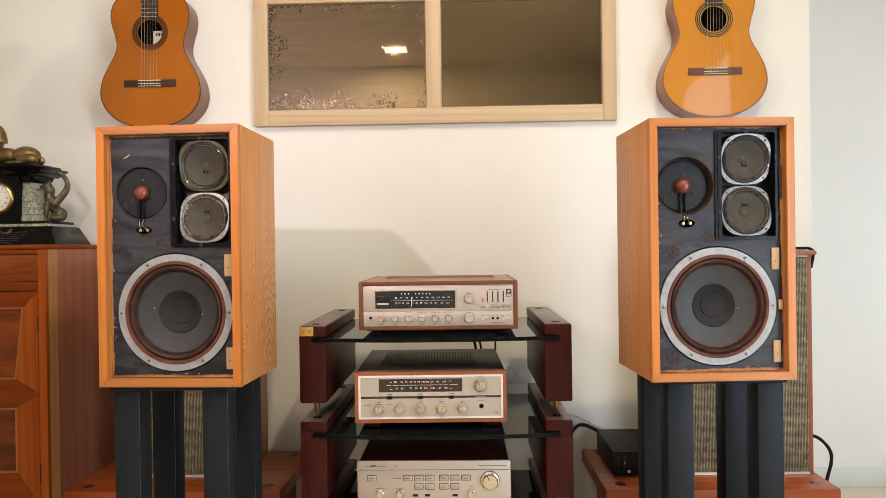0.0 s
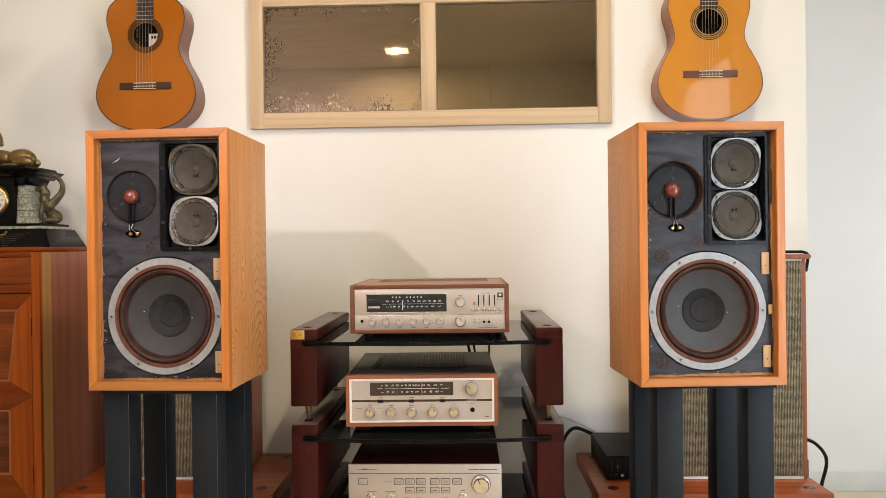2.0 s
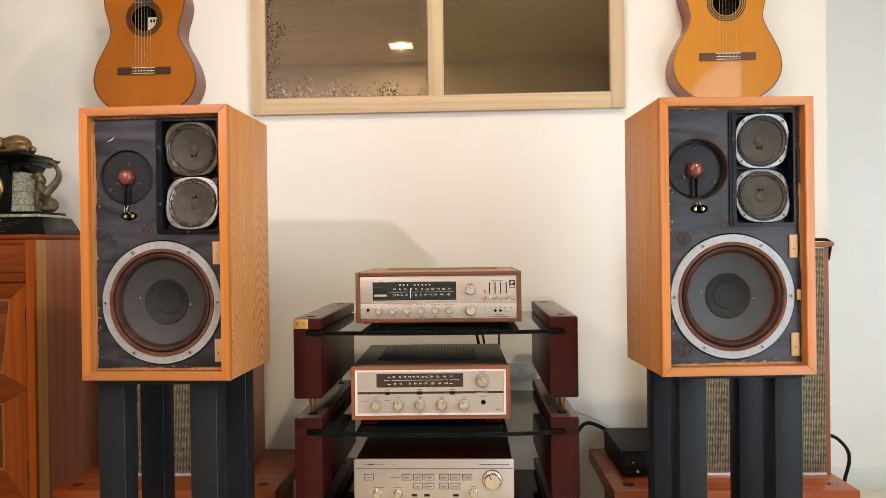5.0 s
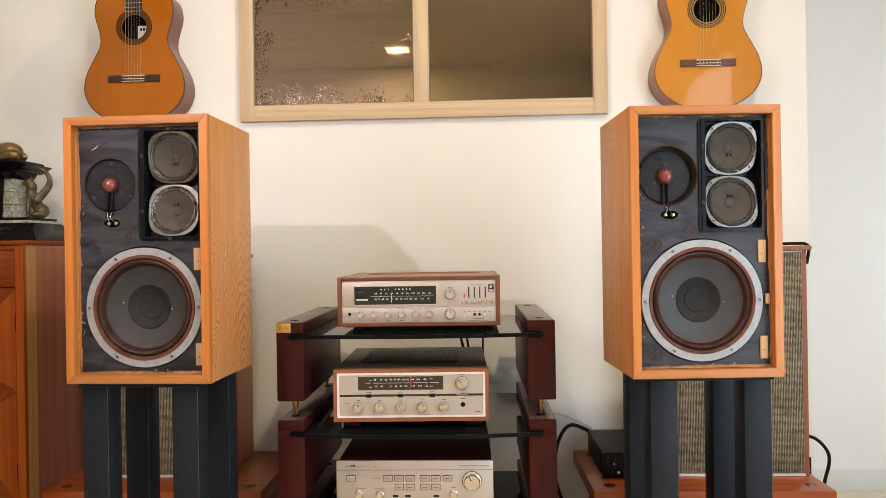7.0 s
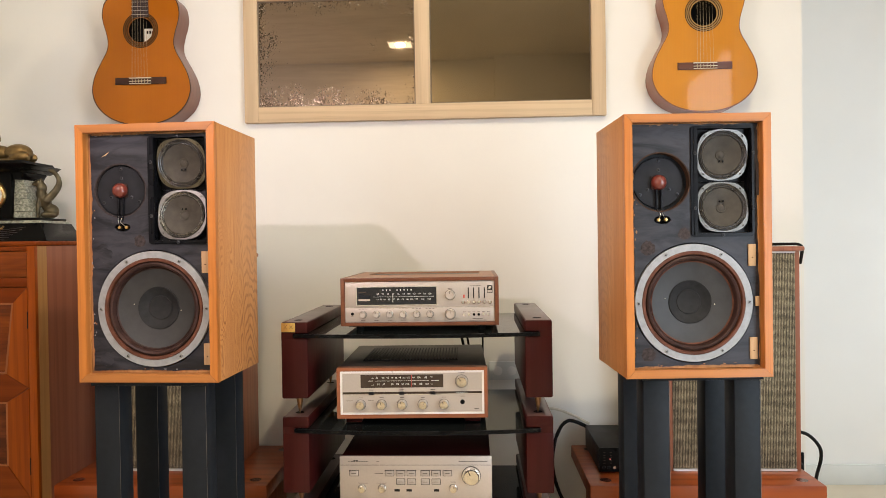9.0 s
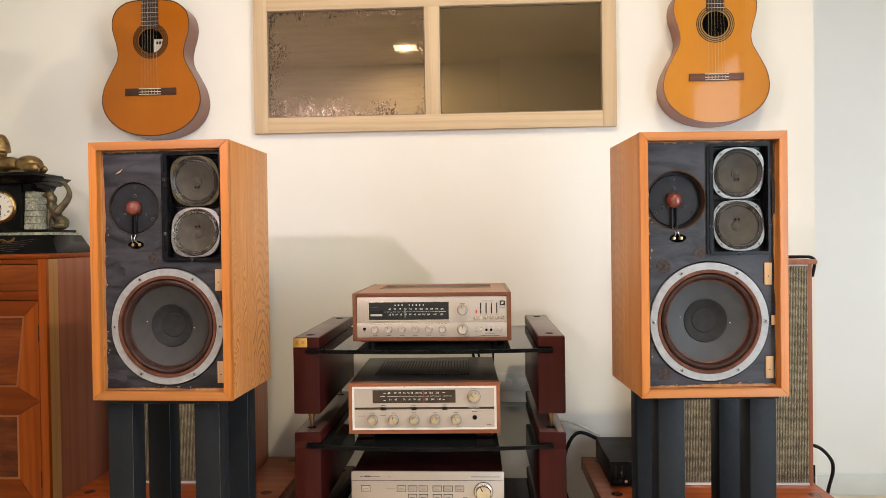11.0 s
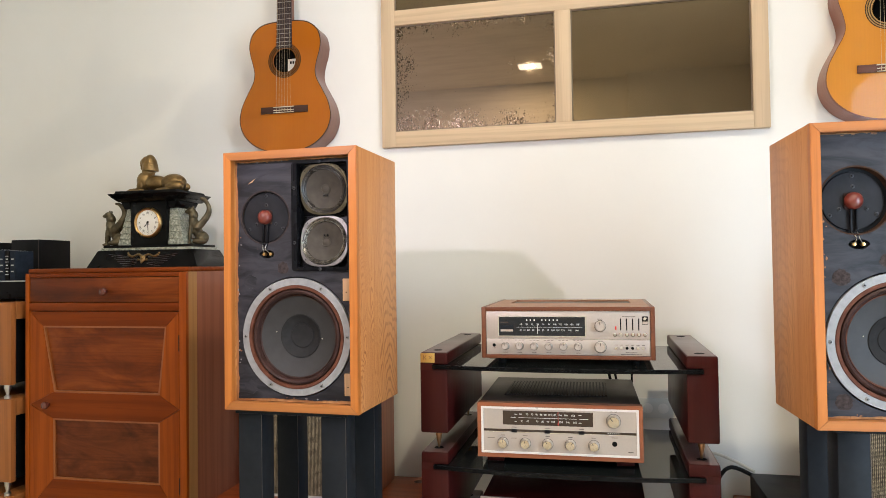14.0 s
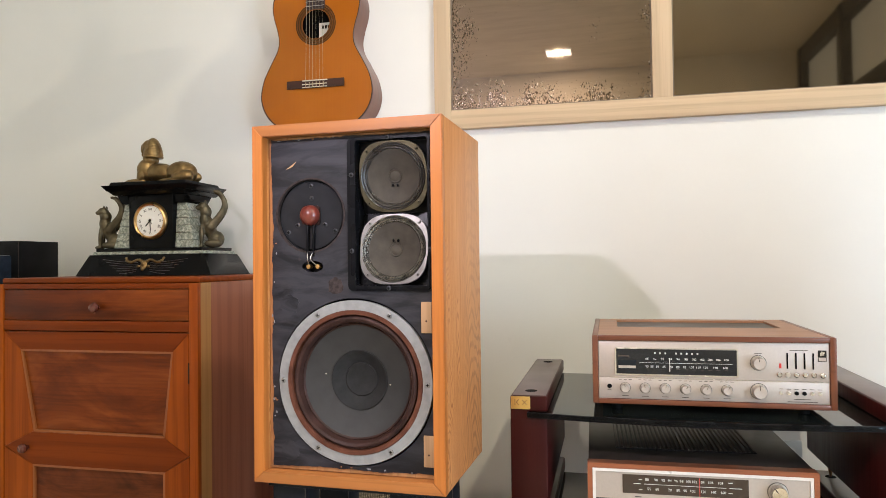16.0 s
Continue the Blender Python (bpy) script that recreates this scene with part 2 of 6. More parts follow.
SILVER_PAINT = plain("grey cast basket", (0.25, 0.25, 0.255), 0.5, 0.15, 0, 0.14, 70, 0.2)
CONE = plain("dark grey paper cone", (0.025, 0.024, 0.0245), 0.55, 0, 0, 0.22, 26, 0.3)
CONE.node_tree.nodes["Principled BSDF"].inputs["Specular IOR Level"].default_value = 0.4
DUST_CAP = plain("black felt cap", (0.0205, 0.0200, 0.0205), 0.7, 0, 0, 0.2, 60, 0.3)
SURROUND = plain("red brown rubber surround", (0.036, 0.018, 0.015), 0.42, 0, 0, 0.45, 22, 0.2)
SURROUND_RIM = plain("rust brown gasket", (0.095, 0.036, 0.022), 0.6, 0, 0, 0.4, 30, 0.3)
MID_CONE = plain("brown grey paper cone", (0.052, 0.045, 0.037), 0.55, 0, 0, 0.2, 45, 0.3)
MID_FOIL = plain("crinkled shiny cone edge", (0.16, 0.15, 0.135), 0.22, 0.9, 0, 0.7, 110, 1.0)
MID_EDGE = plain("tarred cone edge", (0.026, 0.022, 0.019), 0.28, 0, 0.4, 0.5, 90, 0.8)
TWEETER_PLATE = plain("dark grey moulded plate", (0.018, 0.018, 0.021), 0.36, 0, 0, 0.2, 40)
SCREW_BLACK = plain("blackened screw", (0.055, 0.055, 0.06), 0.35, 0.6, 0, 0.15, 80)
DOME = plain("oxblood tweeter dome", (0.125, 0.022, 0.014), 0.3, 0, 0.3, 0.15, 60)
PLATED = plain("bright plated basket", (0.135, 0.128, 0.118), 0.36, 1.0, 0, 0.2, 40, 0.2)
PLATED_OLD = plain("tarnished plated basket", (0.12, 0.105, 0.07), 0.42, 1.0, 0, 0.3, 50, 0.2)
PALE_BLOCK = wood("raw pine block", (0.40, 0.245, 0.125), (0.47, 0.30, 0.165), 2, 2.0, 0.7, 0, 0.3, 0.3)
WORN_MARK = plain("worn glue mark", (0.040, 0.030, 0.029), 0.8, 0, 0, 0.5, 120, 0.4)
RAW_DARK = plain("browned raw plywood", (0.040, 0.020, 0.012), 0.7, 0, 0, 0.5, 60, 0.3)
RAW_LEDGE = wood("bare orange ledge wood", (0.33, 0.140, 0.045), (0.50, 0.255, 0.105), 2, 2.0, 0.6, 0, 0.3, 0.5)
RAW_EDGE = plain("raw wood edge", (0.30, 0.13, 0.05), 0.7, 0, 0, 0.4, 60, 0.3)
ALU = plain("brushed champagne aluminium", (0.45, 0.395, 0.35), 0.42, 0.45, 0, 0.03, 200)
ALU_WARM = plain("champagne aluminium", (0.55, 0.485, 0.435), 0.40, 0.75, 0, 0.03, 200)
ALU_BRIGHT = plain("polished aluminium", (0.76, 0.73, 0.69), 0.24, 1.0, 0, 0.05, 90)
INK = plain("grey print", (0.07, 0.055, 0.045), 0.6)
INK_DARK = plain("black print", (0.02, 0.018, 0.016), 0.5)
DIAL_BLACK = plain("black dial glass", (0.006, 0.007, 0.010), 0.12, 0, 0.4, 0.1, 10)
DIAL_BROWN = plain("brown dial glass", (0.030, 0.018, 0.013), 0.14, 0, 0.4, 0.1, 10)
DIAL_WHITE = plain("white dial print", (0.55, 0.56, 0.54), 0.5)
FRAME_BRIGHT = plain("bright white metal", (0.72, 0.69, 0.67), 0.3, 0.25, 0, 0.03, 60)
RED = plain("red pointer", (0.55, 0.03, 0.02), 0.4)
MARBLE_BLACK = plain("polished black marble", (0.005, 0.005, 0.005), 0.16, 0, 0.0, 0.3, 12)
BRONZE = plain("aged bronze", (0.23, 0.15, 0.06), 0.36, 0.85, 0, 0.35, 30, 0.25)
BRONZE_GREEN = plain("green brown bronze", (0.105, 0.088, 0.055), 0.42, 0.7, 0, 0.4, 35, 0.25)
ENAMEL = plain("white enamel", (0.80, 0.79, 0.76), 0.25, 0, 0.3, 0.03, 10)
ROSEWOOD = wood("rosewood", (0.040, 0.016, 0.010), (0.065, 0.026, 0.015), 0, 2.0, 0.4, 0.1, 0.3, 0.4)
ROSEWOOD_RED = wood("reddish rosewood", (0.085, 0.026, 0.014), (0.12, 0.04, 0.02), 0, 2.0, 0.35, 0.2, 0.3, 0.4)
FRETBOARD = plain("dark fingerboard", (0.045, 0.032, 0.032), 0.42, 0, 0, 0.2, 40)
BONE = plain("bone", (0.68, 0.62, 0.48), 0.45)
NYLON = plain("nylon string", (0.42, 0.33, 0.20), 0.3)
PAPER = plain("white paper label", (0.74, 0.72, 0.66), 0.7)
BOOK_BLUE = plain("navy book cloth", (0.016, 0.022, 0.035), 0.5, 0, 0, 0.3, 60, 0.3)
WHITE_CABLE = plain("off white cable", (0.62, 0.58, 0.48), 0.5)


def spruce(name, dark, light):
    n = Nodes(name, 0.3, 0, 0.4, 0.25)
    n.b.inputs["Coat Roughness"].default_value = 0.05
    v = n.coords((230, 40, 1.5))
    s = n.noise(v, 1.0, 2)
    big = n.noise(n.coords(), 4.0, 3)
    c = n.mix(n.math("MULTIPLY", s, 0.35), n.ramp(big, [(0.3, dark), (0.7, light)]), tuple(x * 0.75 for x in dark))
    n.colour(c).rough(big, 0.26, 0.36)
    return n.m


SPRUCE_DARK = spruce("amber lacquered cedar top", (0.355, 0.100, 0.002), (0.41, 0.124, 0.003))
SPRUCE_GOLD = spruce("golden lacquered spruce top", (0.50, 0.190, 0.007), (0.56, 0.222, 0.010))
MAHOGANY = wood("mahogany guitar side", (0.13, 0.042, 0.022), (0.18, 0.060, 0.030), 2, 1.2, 0.3, 0.3, 0.1, 0.12, 0.03)
MAHOGANY_RED = wood("red mahogany guitar side", (0.21, 0.058, 0.022), (0.27, 0.080, 0.030), 2, 1.2, 0.3, 0.3, 0.1, 0.12, 0.03)
ROSETTE_DARK = plain("dark brown inlay", (0.050, 0.026, 0.010), 0.35)
ROSETTE_AMBER = plain("amber brown inlay", (0.14, 0.050, 0.010), 0.3)
ROSETTE_STRAW = plain("straw inlay", (0.30, 0.17, 0.045), 0.3)


def baffle_paint():
    """Black paint over plywood: grain shows through, with scuffs."""
    n = Nodes("black painted plywood", 0.5, 0, 0, 0.3)
    v = n.coords((7, 20, 26))
    grain = n.noise(v, 1.0, 5, 0.6, 1.2)
    v2 = n.coords()
    scuff = n.ramp(n.noise(v2, 22, 6, 0.7), [(0.66, (0, 0, 0)), (0.74, (1, 1, 1))])
    c = n.ramp(grain, [(0.38, (0.007, 0.007, 0.010)), (0.62, (0.032, 0.031, 0.039))])
    c = n.mix(n.math("MULTIPLY", scuff, 0.45), c, (0.075, 0.062, 0.062))
    n.colour(c).rough(grain, 0.36, 0.62).bump(grain, 0.5, 0.0015)
    return n.m


BAFFLE = baffle_paint()


def grille_cloth():
    """Coarse straw and black weave with upright ribs."""
    n = Nodes("woven straw grille cloth", 0.85)
    v = n.coords((1, 1, 1))
    w = n.add("ShaderNodeTexWave", Scale=60.0, Distortion=2.2, Detail=2.0, Detail_Scale=4.0)
    w.bands_direction = "X"
    n.link(v, w.inputs["Vector"])
    weft = n.add("ShaderNodeTexWave", Scale=82.0, Distortion=3.0, Detail=2.0, Detail_Scale=5.0)
    weft.bands_direction = "Z"
    n.link(v, weft.inputs["Vector"])
    slub = n.noise(n.coords((160, 160, 60)), 1.0, 4, 0.7)
    stain = n.noise(v, 14, 3, 0.5)
    k = n.math("MULTIPLY", n.math("ADD", n.math("MULTIPLY", w.outputs["Fac"], 0.55), 0.40), n.math("ADD", n.math("MULTIPLY", weft.outputs["Fac"], 0.45), n.math("MULTIPLY", slub, 0.95)))
    k = n.math("ADD", k, n.math("MULTIPLY", n.math("SUBTRACT", stain, 0.5), 0.25))
    c = n.ramp(k, [(0.22, (0.018, 0.014, 0.009)), (0.48, (0.125, 0.098, 0.058)), (0.85, (0.46, 0.39, 0.26))])
    n.colour(c).bump(k, 0.7, 0.002)
    return n.m


CLOTH = grille_cloth()


def stone():
    n = Nodes("grey green speckled marble", 0.3, 0, 0.2)
    v = n.coords()
    a = n.noise(v, 120, 5, 0.75)
    b = n.noise(v, 28, 4, 0.6)
    c = n.ramp(a, [(0.36, (0.08, 0.09, 0.075)), (0.50, (0.30, 0.32, 0.265)), (0.62, (0.60, 0.61, 0.53))])
    c = n.mix(n.math("MULTIPLY", b, 0.5), c, (0.16, 0.18, 0.14))
    n.colour(c).bump(a, 0.2, 0.001)
    return n.m


MARBLE = stone()


def smoked_glass():
    n = Nodes("smoked shelf glass", 0.03, 0, 0)
    n.colour((0.022, 0.028, 0.028))
    n.b.inputs["Transmission Weight"].default_value = 0.70
    n.b.inputs["IOR"].default_value = 1.5
    return n.m


SMOKED = smoked_glass()


def tinted_mirror(name, aged):
    """Bronze-tinted reflecting glass; the aged pane has lost film along its edges and carries a painted pale
    reflection.
    """
    n = Nodes(name, 0.03, 1.0)
    c = (0.235, 0.168, 0.092)
    if aged:
        v = n.coords(vary=False)
        sep = n.t.nodes.new("ShaderNodeSeparateXYZ")
        n.link(v, sep.inputs[0])
        big = n.noise(v, 11, 4, 0.6)

        def edge(axis, a, b, lo, hi):
            m = n.add("ShaderNodeMapRange", From_Min=a, From_Max=b, To_Min=lo, To_Max=hi)
            n.link(sep.outputs[axis], m.inputs[0])
            return m.outputs[0]

        rim = n.math("MAXIMUM", edge(0, -0.312, -0.215, 0.20, 0.0), n.math("MULTIPLY", edge(2, -0.205, -0.095, 0.235, 0.0), edge(0, -0.25, 0.30, 1.0, 0.62)))
        rim = n.math("MAXIMUM", rim, n.math("MAXIMUM", edge(2, 0.12, 0.21, 0.0, 0.13), edge(0, 0.25, 0.315, 0.0, 0.10)))
        fleck = n.noise(n.coords((1.0, 1.0, 0.55), vary=False), 210, 3, 0.6)
        f = n.math("ADD", n.math("ADD", n.math("MULTIPLY", fleck, 0.55), n.math("MULTIPLY", big, 0.45)), rim)
        mask = n.ramp(f, [(0.655, (0, 0, 0)), (0.670, (1, 1, 1))])
        glint = n.ramp(n.noise(n.coords((1.0, 1.0, 0.8), vary=False), 330, 2, 0.5), [(0.60, (0, 0, 0)), (0.64, (1, 1, 1))])
        # reflected glow painted into the tint: palest at lower left, with blind-like streaks
        sheen = n.math("MULTIPLY", edge(0, -0.30, 0.28, 1.0, 0.12), edge(2, -0.21, 0.20, 1.0, 0.25))
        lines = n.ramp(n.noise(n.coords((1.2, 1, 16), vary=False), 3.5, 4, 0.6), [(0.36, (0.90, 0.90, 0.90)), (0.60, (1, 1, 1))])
        haze = n.mix(sheen, (0.265, 0.192, 0.118), (0.64, 0.48, 0.41))
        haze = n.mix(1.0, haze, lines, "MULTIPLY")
        flaked = n.mix(glint, (0.060, 0.042, 0.026), (0.62, 0.52, 0.42))
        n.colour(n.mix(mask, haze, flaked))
        n.rough(mask, 0.02, 0.30)
    else:
        n.colour(n.ramp(n.noise(n.coords(vary=False), 3.0, 4, 0.6), [(0.3, (0.215, 0.158, 0.090)), (0.7, (0.245, 0.180, 0.104))]))
        n.b.inputs["Metallic"].default_value = 0.94
    return n.m


MIRROR_AGED = tinted_mirror("aged bronze glass", True)
MIRROR = tinted_mirror("bronze glass", False)


def glow(name, c, strength, base=(0.8, 0.8, 0.8)):
    n = Nodes(name)
    n.colour(base)
    n.b.inputs["Emission Color"].default_value = (*c, 1)
    n.b.inputs["Emission Strength"].default_value = strength
    return n.m


PANEL_GLOW = glow("lit diffuser", (1.0, 0.93, 0.80), 5.0)
LED_RED = glow("red indicator", (1.0, 0.05, 0.03), 2.0)
SKY_BRIGHT = glow("bright frosted pane", (0.80, 0.93, 1.0), 7.0, (0.5, 0.5, 0.5))
SKY_GLASS = glow("dim frosted pane", (0.62, 0.70, 0.72), 0.42, (0.30, 0.30, 0.28))

# ---- mesh helpers ----


def box(bm, x0, x1, y0, y1, z0, z1, bevel=0.0, seg=2):
    m = Matrix.LocRotScale(((x0 + x1) / 2, (y0 + y1) / 2, (z0 + z1) / 2), None, (x1 - x0, y1 - y0, z1 - z0))
    made = bmesh.ops.create_cube(bm, size=1, matrix=m)
    if bevel:
        edges = {e for v in made["verts"] for e in v.link_edges}
        bmesh.ops.bevel(bm, geom=list(edges), offset=bevel, segments=seg, affect="EDGES", profile=0.5)
    return bm


def boxed(*a, **k):
    return box(bmesh.new(), *a, **k)


def lathe(profile, centre=(0, 0, 0), axis="Y", seg=48, bm=None):
    """Spins (radius, along) pairs about an axis; along runs with the axis. Y: towards the back."""
    bm = bm or bmesh.new()
    rows = []
    for r, a in profile:
        row = []
        for i in range(seg if r > 1e-6 else 1):
            t = 2 * math.pi * i / seg
            u, w = r * math.cos(t), r * math.sin(t)
            p = {"Y": (u, a, w), "Z": (u, w, a), "X": (a, u, w)}[axis]
            row.append(bm.verts.new(Vector(p) + Vector(centre)))
        rows.append(row)
    for p, q in zip(rows, rows[1:]):
        for i in range(seg):
            j = (i + 1) % seg
            vs = [p[i % len(p)], p[j % len(p)], q[j % len(q)], q[i % len(q)]]
            vs = list(dict.fromkeys(vs))
            if len(vs) > 2:
                bm.faces.new(vs)
    bmesh.ops.recalc_face_normals(bm, faces=bm.faces)
    return bm


def prism(outline, y0, y1, plane="XZ", bm=None, bevel=0.0):
    """Extrudes an outline given in x, z (or y, z / x, y) between two depths."""
    bm = bm or bmesh.new()
    put = {"XZ": lambda a, b, d: (a, d, b), "YZ": lambda a, b, d: (d, a, b), "XY": lambda a, b, d: (a, b, d)}[plane]
    f = [bm.verts.new(put(a, b, y0)) for a, b in outline]
    g = [bm.verts.new(put(a, b, y1)) for a, b in outline]
    n = len(f)
    faces = [bm.faces.new(f), bm.faces.new(g[::-1])]
    for i in range(n):
        faces.append(bm.faces.new((f[i], g[i], g[(i + 1) % n], f[(i + 1) % n])))
    bmesh.ops.recalc_face_normals(bm, faces=bm.faces)
    if bevel:
        bmesh.ops.bevel(bm, geom=list({e for x in faces[:2] for e in x.edges}), offset=bevel, segments=2, affect="EDGES")
    return bm


def ring_plate(outer, inner, y0, y1):
    """A plate with a hole: two outlines of equal length, in x and z."""
    bm = bmesh.new()
    n = len(outer)
    v = [[bm.verts.new((a, d, b)) for a, b in o] for o, d in ((outer, y0), (inner, y0), (inner, y1), (outer, y1))]
    for a, b in ((0, 1), (1, 2), (2, 3), (3, 0)):
        for i in range(n):
            j = (i + 1) % n
            bm.faces.new((v[a][i], v[a][j], v[b][j], v[b][i]))
    bmesh.ops.recalc_face_normals(bm, faces=bm.faces)
    return bm


def rounded(x0, x1, z0, z1, r, k=5):
    pts = []
    for cx, cz, a in ((x1 - r, z1 - r, 0), (x0 + r, z1 - r, 90), (x0 + r, z0 + r, 180), (x1 - r, z0 + r, 270)):
        for i in range(k + 1):
            t = radians(a + 90 * i / k)
            pts.append((cx + r * math.cos(t), cz + r * math.sin(t)))
    return pts


def circle(cx, cz, r, n=48, phase=0.0):
    return [(cx + r * math.cos(2 * math.pi * i / n + phase), cz + r * math.sin(2 * math.pi * i / n + phase)) for i in range(n)]


def blob(bm, c, r, rot=(0, 0, 0), sub=3):
    bmesh.ops.create_icosphere(bm, subdivisions=sub, radius=1, matrix=Matrix.LocRotScale(c, Euler([radians(a) for a in rot]), r))
    return bm


def tube(points, r, n=8, bm=None):
    """A round cord through the points, smoothed."""
    bm = bm or bmesh.new()
    pts = [Vector(p) for p in points]
    fine = []
    for i in range(len(pts) - 1):
        p0, p1, p2, p3 = pts[max(i - 1, 0)], pts[i], pts[i + 1], pts[min(i + 2, len(pts) - 1)]
        for s in range(6):
            t = s / 6
            fine.append(0.5 * (2 * p1 + (p2 - p0) * t + (2 * p0 - 5 * p1 + 4 * p2 - p3) * t * t + (3 * p1 - p0 - 3 * p2 + p3) * t ** 3))
    fine.append(pts[-1])
    rows = []
    for i, p in enumerate(fine):
        d = (fine[min(i + 1, len(fine) - 1)] - fine[max(i - 1, 0)]).normalized()
        side = d.cross(Vector((0.31, 0.2, 0.93))).normalized()
        up = d.cross(side)
        rows.append([bm.verts.new(p + (side * math.cos(2 * math.pi * k / n) + up * math.sin(2 * math.pi * k / n)) * r) for k in range(n)])
    for a, b in zip(rows, rows[1:]):
        for k in range(n):
            bm.faces.new((a[k], a[(k + 1) % n], b[(k + 1) % n], b[k]))
    bm.faces.new(rows[0]), bm.faces.new(rows[-1][::-1])
    bmesh.ops.recalc_face_normals(bm, faces=bm.faces)
    return bm


def mesh_of(name, bm, material, sharp=35):
    me = bpy.data.meshes.new(name)
    bm.to_mesh(me)
    bm.free()
    for p in me.polygons:
        p.use_smooth = True
    me.set_sharp_from_angle(angle=radians(sharp))
    me.materials.append(material)
    return me


def part(name, bm, material, parent=None, label="", m=None, sharp=35):
    ob = new(name, bm if isinstance(bm, bpy.types.Mesh) else mesh_of(name, bm, material, sharp))
    if parent:
        ob.parent = parent
    if m is not None:
        ob.matrix_basis = m
    if label:
        tagged(ob, label)
    return ob


def thing(name, m, label, category, group="", kind=""):
    ob = new(name)
    ob.empty_display_size = 0.05
    ob.matrix_basis = m
    return tagged(ob, label, category, group, kind)


def structure(name, bm, material, label, category, m=None):
    return tagged(part(name, bm, material, None, "", m), label, category, "", "structure")


def lettering(name, text, size, material, parent, m, align="CENTER", depth=0.0002):
    """Writing in the built-in font, standing in x and z, facing -y."""
    cu = bpy.data.curves.new(name, "FONT")
    cu.body, cu.size, cu.align_x, cu.align_y, cu.extrude, cu.resolution_u = text, size, align, "CENTER", depth, 2
    tmp = bpy.data.objects.new(name, cu)
    me = bpy.data.meshes.new_from_object(tmp)
    bpy.data.objects.remove(tmp)
    me.materials.clear()
    me.materials.append(material)
    ob = new(name, me)
    ob.parent = parent
    ob.matrix_basis = m @ pose(0, 0, 0, 90)
    return ob


def bars(name, rects, y, material, parent, label="", thick=0.0004):
    """Small print as plain bars: (x, z, width, height)."""
    bm = bmesh.new()
    for x, z, w, hgt in rects:
        box(bm, x - w / 2, x + w / 2, y - thick, y + thick, z - hgt / 2, z + hgt / 2)
    return tagged(part(name, bm, material, parent, label), kind="stuff")

# ---- structure ----
structure("floor", boxed(-4.2, 3.6, -4.2, 3.7, -0.1, 0), FLOOR, "plain honey coloured floor", "floor")
structure("ceiling", boxed(-4.2, 3.6, -4.2, 3.7, CEIL, CEIL + 0.1), CEILING, "plain white ceiling", "ceiling")
structure("wall_north", boxed(-4.2, 1.443, WALL_Y, 3.7, 0, CEIL), WALL, "cream white painted plaster wall behind the stereo", "wall")
structure("wall_recess", boxed(1.443, 3.6, RECESS_Y, 3.7, 0, CEIL), WALL_COOL, "cool white wall set back past the corner", "wall")
structure("wall_west", boxed(-4.2, -4.0, -4.2, WALL_Y, 0, CEIL), WALL, "plain white side wall", "wall")
structure("wall_south", boxed(-4.0, 2.1, -3.8, -3.6, 0, CEIL), WALL, "plain white far wall", "wall")
structure("wall_south_pier", boxed(0.45, 1.95, -3.6, -3.44, 0, CEIL), WALL, "shallow white pier on the far wall", "wall")
structure("wall_east", boxed(3.4, 3.6, -3.8, RECESS_Y, 0, CEIL), WALL_COOL, "plain white side wall", "wall")
structure("wall_east_return", boxed(1.84, 3.4, 0.83, 0.97, 0, CEIL), WALL_COOL, "plain white return wall", "wall")
structure("baseboard", boxed(1.446, 3.4, RECESS_Y - 0.014, RECESS_Y - 0.001, 0, 0.1, bevel=0.003), SKIRT, "low grey white skirting along the wall", "baseboard")


def side_window():
    """The glazed steel partition that shows only as a reflection."""
    w = thing("window_2", pose(1.912, -3.43, 0), "dark steel framed glazed partition with pale panes", "window", kind="structure")
    dark = BLACK_METAL
    length, top = 4.25, CEIL - 0.01
    part("window_sill", boxed(0, 0.12, 0, length, 0, 0.9, bevel=0.004), WALL_COOL, w)
    for z0, z1 in ((0.9, 1.02), (2.62, 2.78), (top - 0.17, top)):
        part("window_frame", boxed(-0.02, 0.1, 0.16, length - 0.01, z0 + 0.001, z1 - 0.001, bevel=0.004), dark, w)
    for i in range(4):
        y = i * 1.35
        part("window_frame", boxed(-0.03, 0.11, y, y + 0.15, 0.9, top, bevel=0.004), dark, w)
    for i in range(3):
        for z0, z1 in ((1.03, 2.61), (2.79, top - 0.18)):
            part("pane", boxed(0.05, 0.058, i * 1.35 + 0.16, i * 1.35 + 1.34, z0, z1), SKY_BRIGHT if z0 < 2 and i == 2 else SKY_GLASS, w)


side_window()

ceiling_panel = None
for px, py, watts in PANELS:
    at = pose(px, py, CEIL)
    if ceiling_panel is None:
        ceiling_panel = thing("ceiling_light", at, "oblong lit flush ceiling panel light", "ceiling light", "panel lights on the ceiling")
        part("frame", ring_plate([(-0.142, -0.132), (0.142, -0.132), (0.142, 0.132), (-0.142, 0.132)], [(-0.135, -0.125), (0.135, -0.125), (0.135, 0.125), (-0.135, 0.125)], 0.0, 0.012), SKIRT, ceiling_panel, m=pose(0, 0, 0, -90))
        part("diffuser", boxed(-0.134, 0.134, -0.124, 0.124, -0.010, -0.004), PANEL_GLOW, ceiling_panel)
    else:
        copy_thing(ceiling_panel, at)


STEEL_BROWN = plain("brown glazing strip", (0.16, 0.115, 0.075), 0.5)


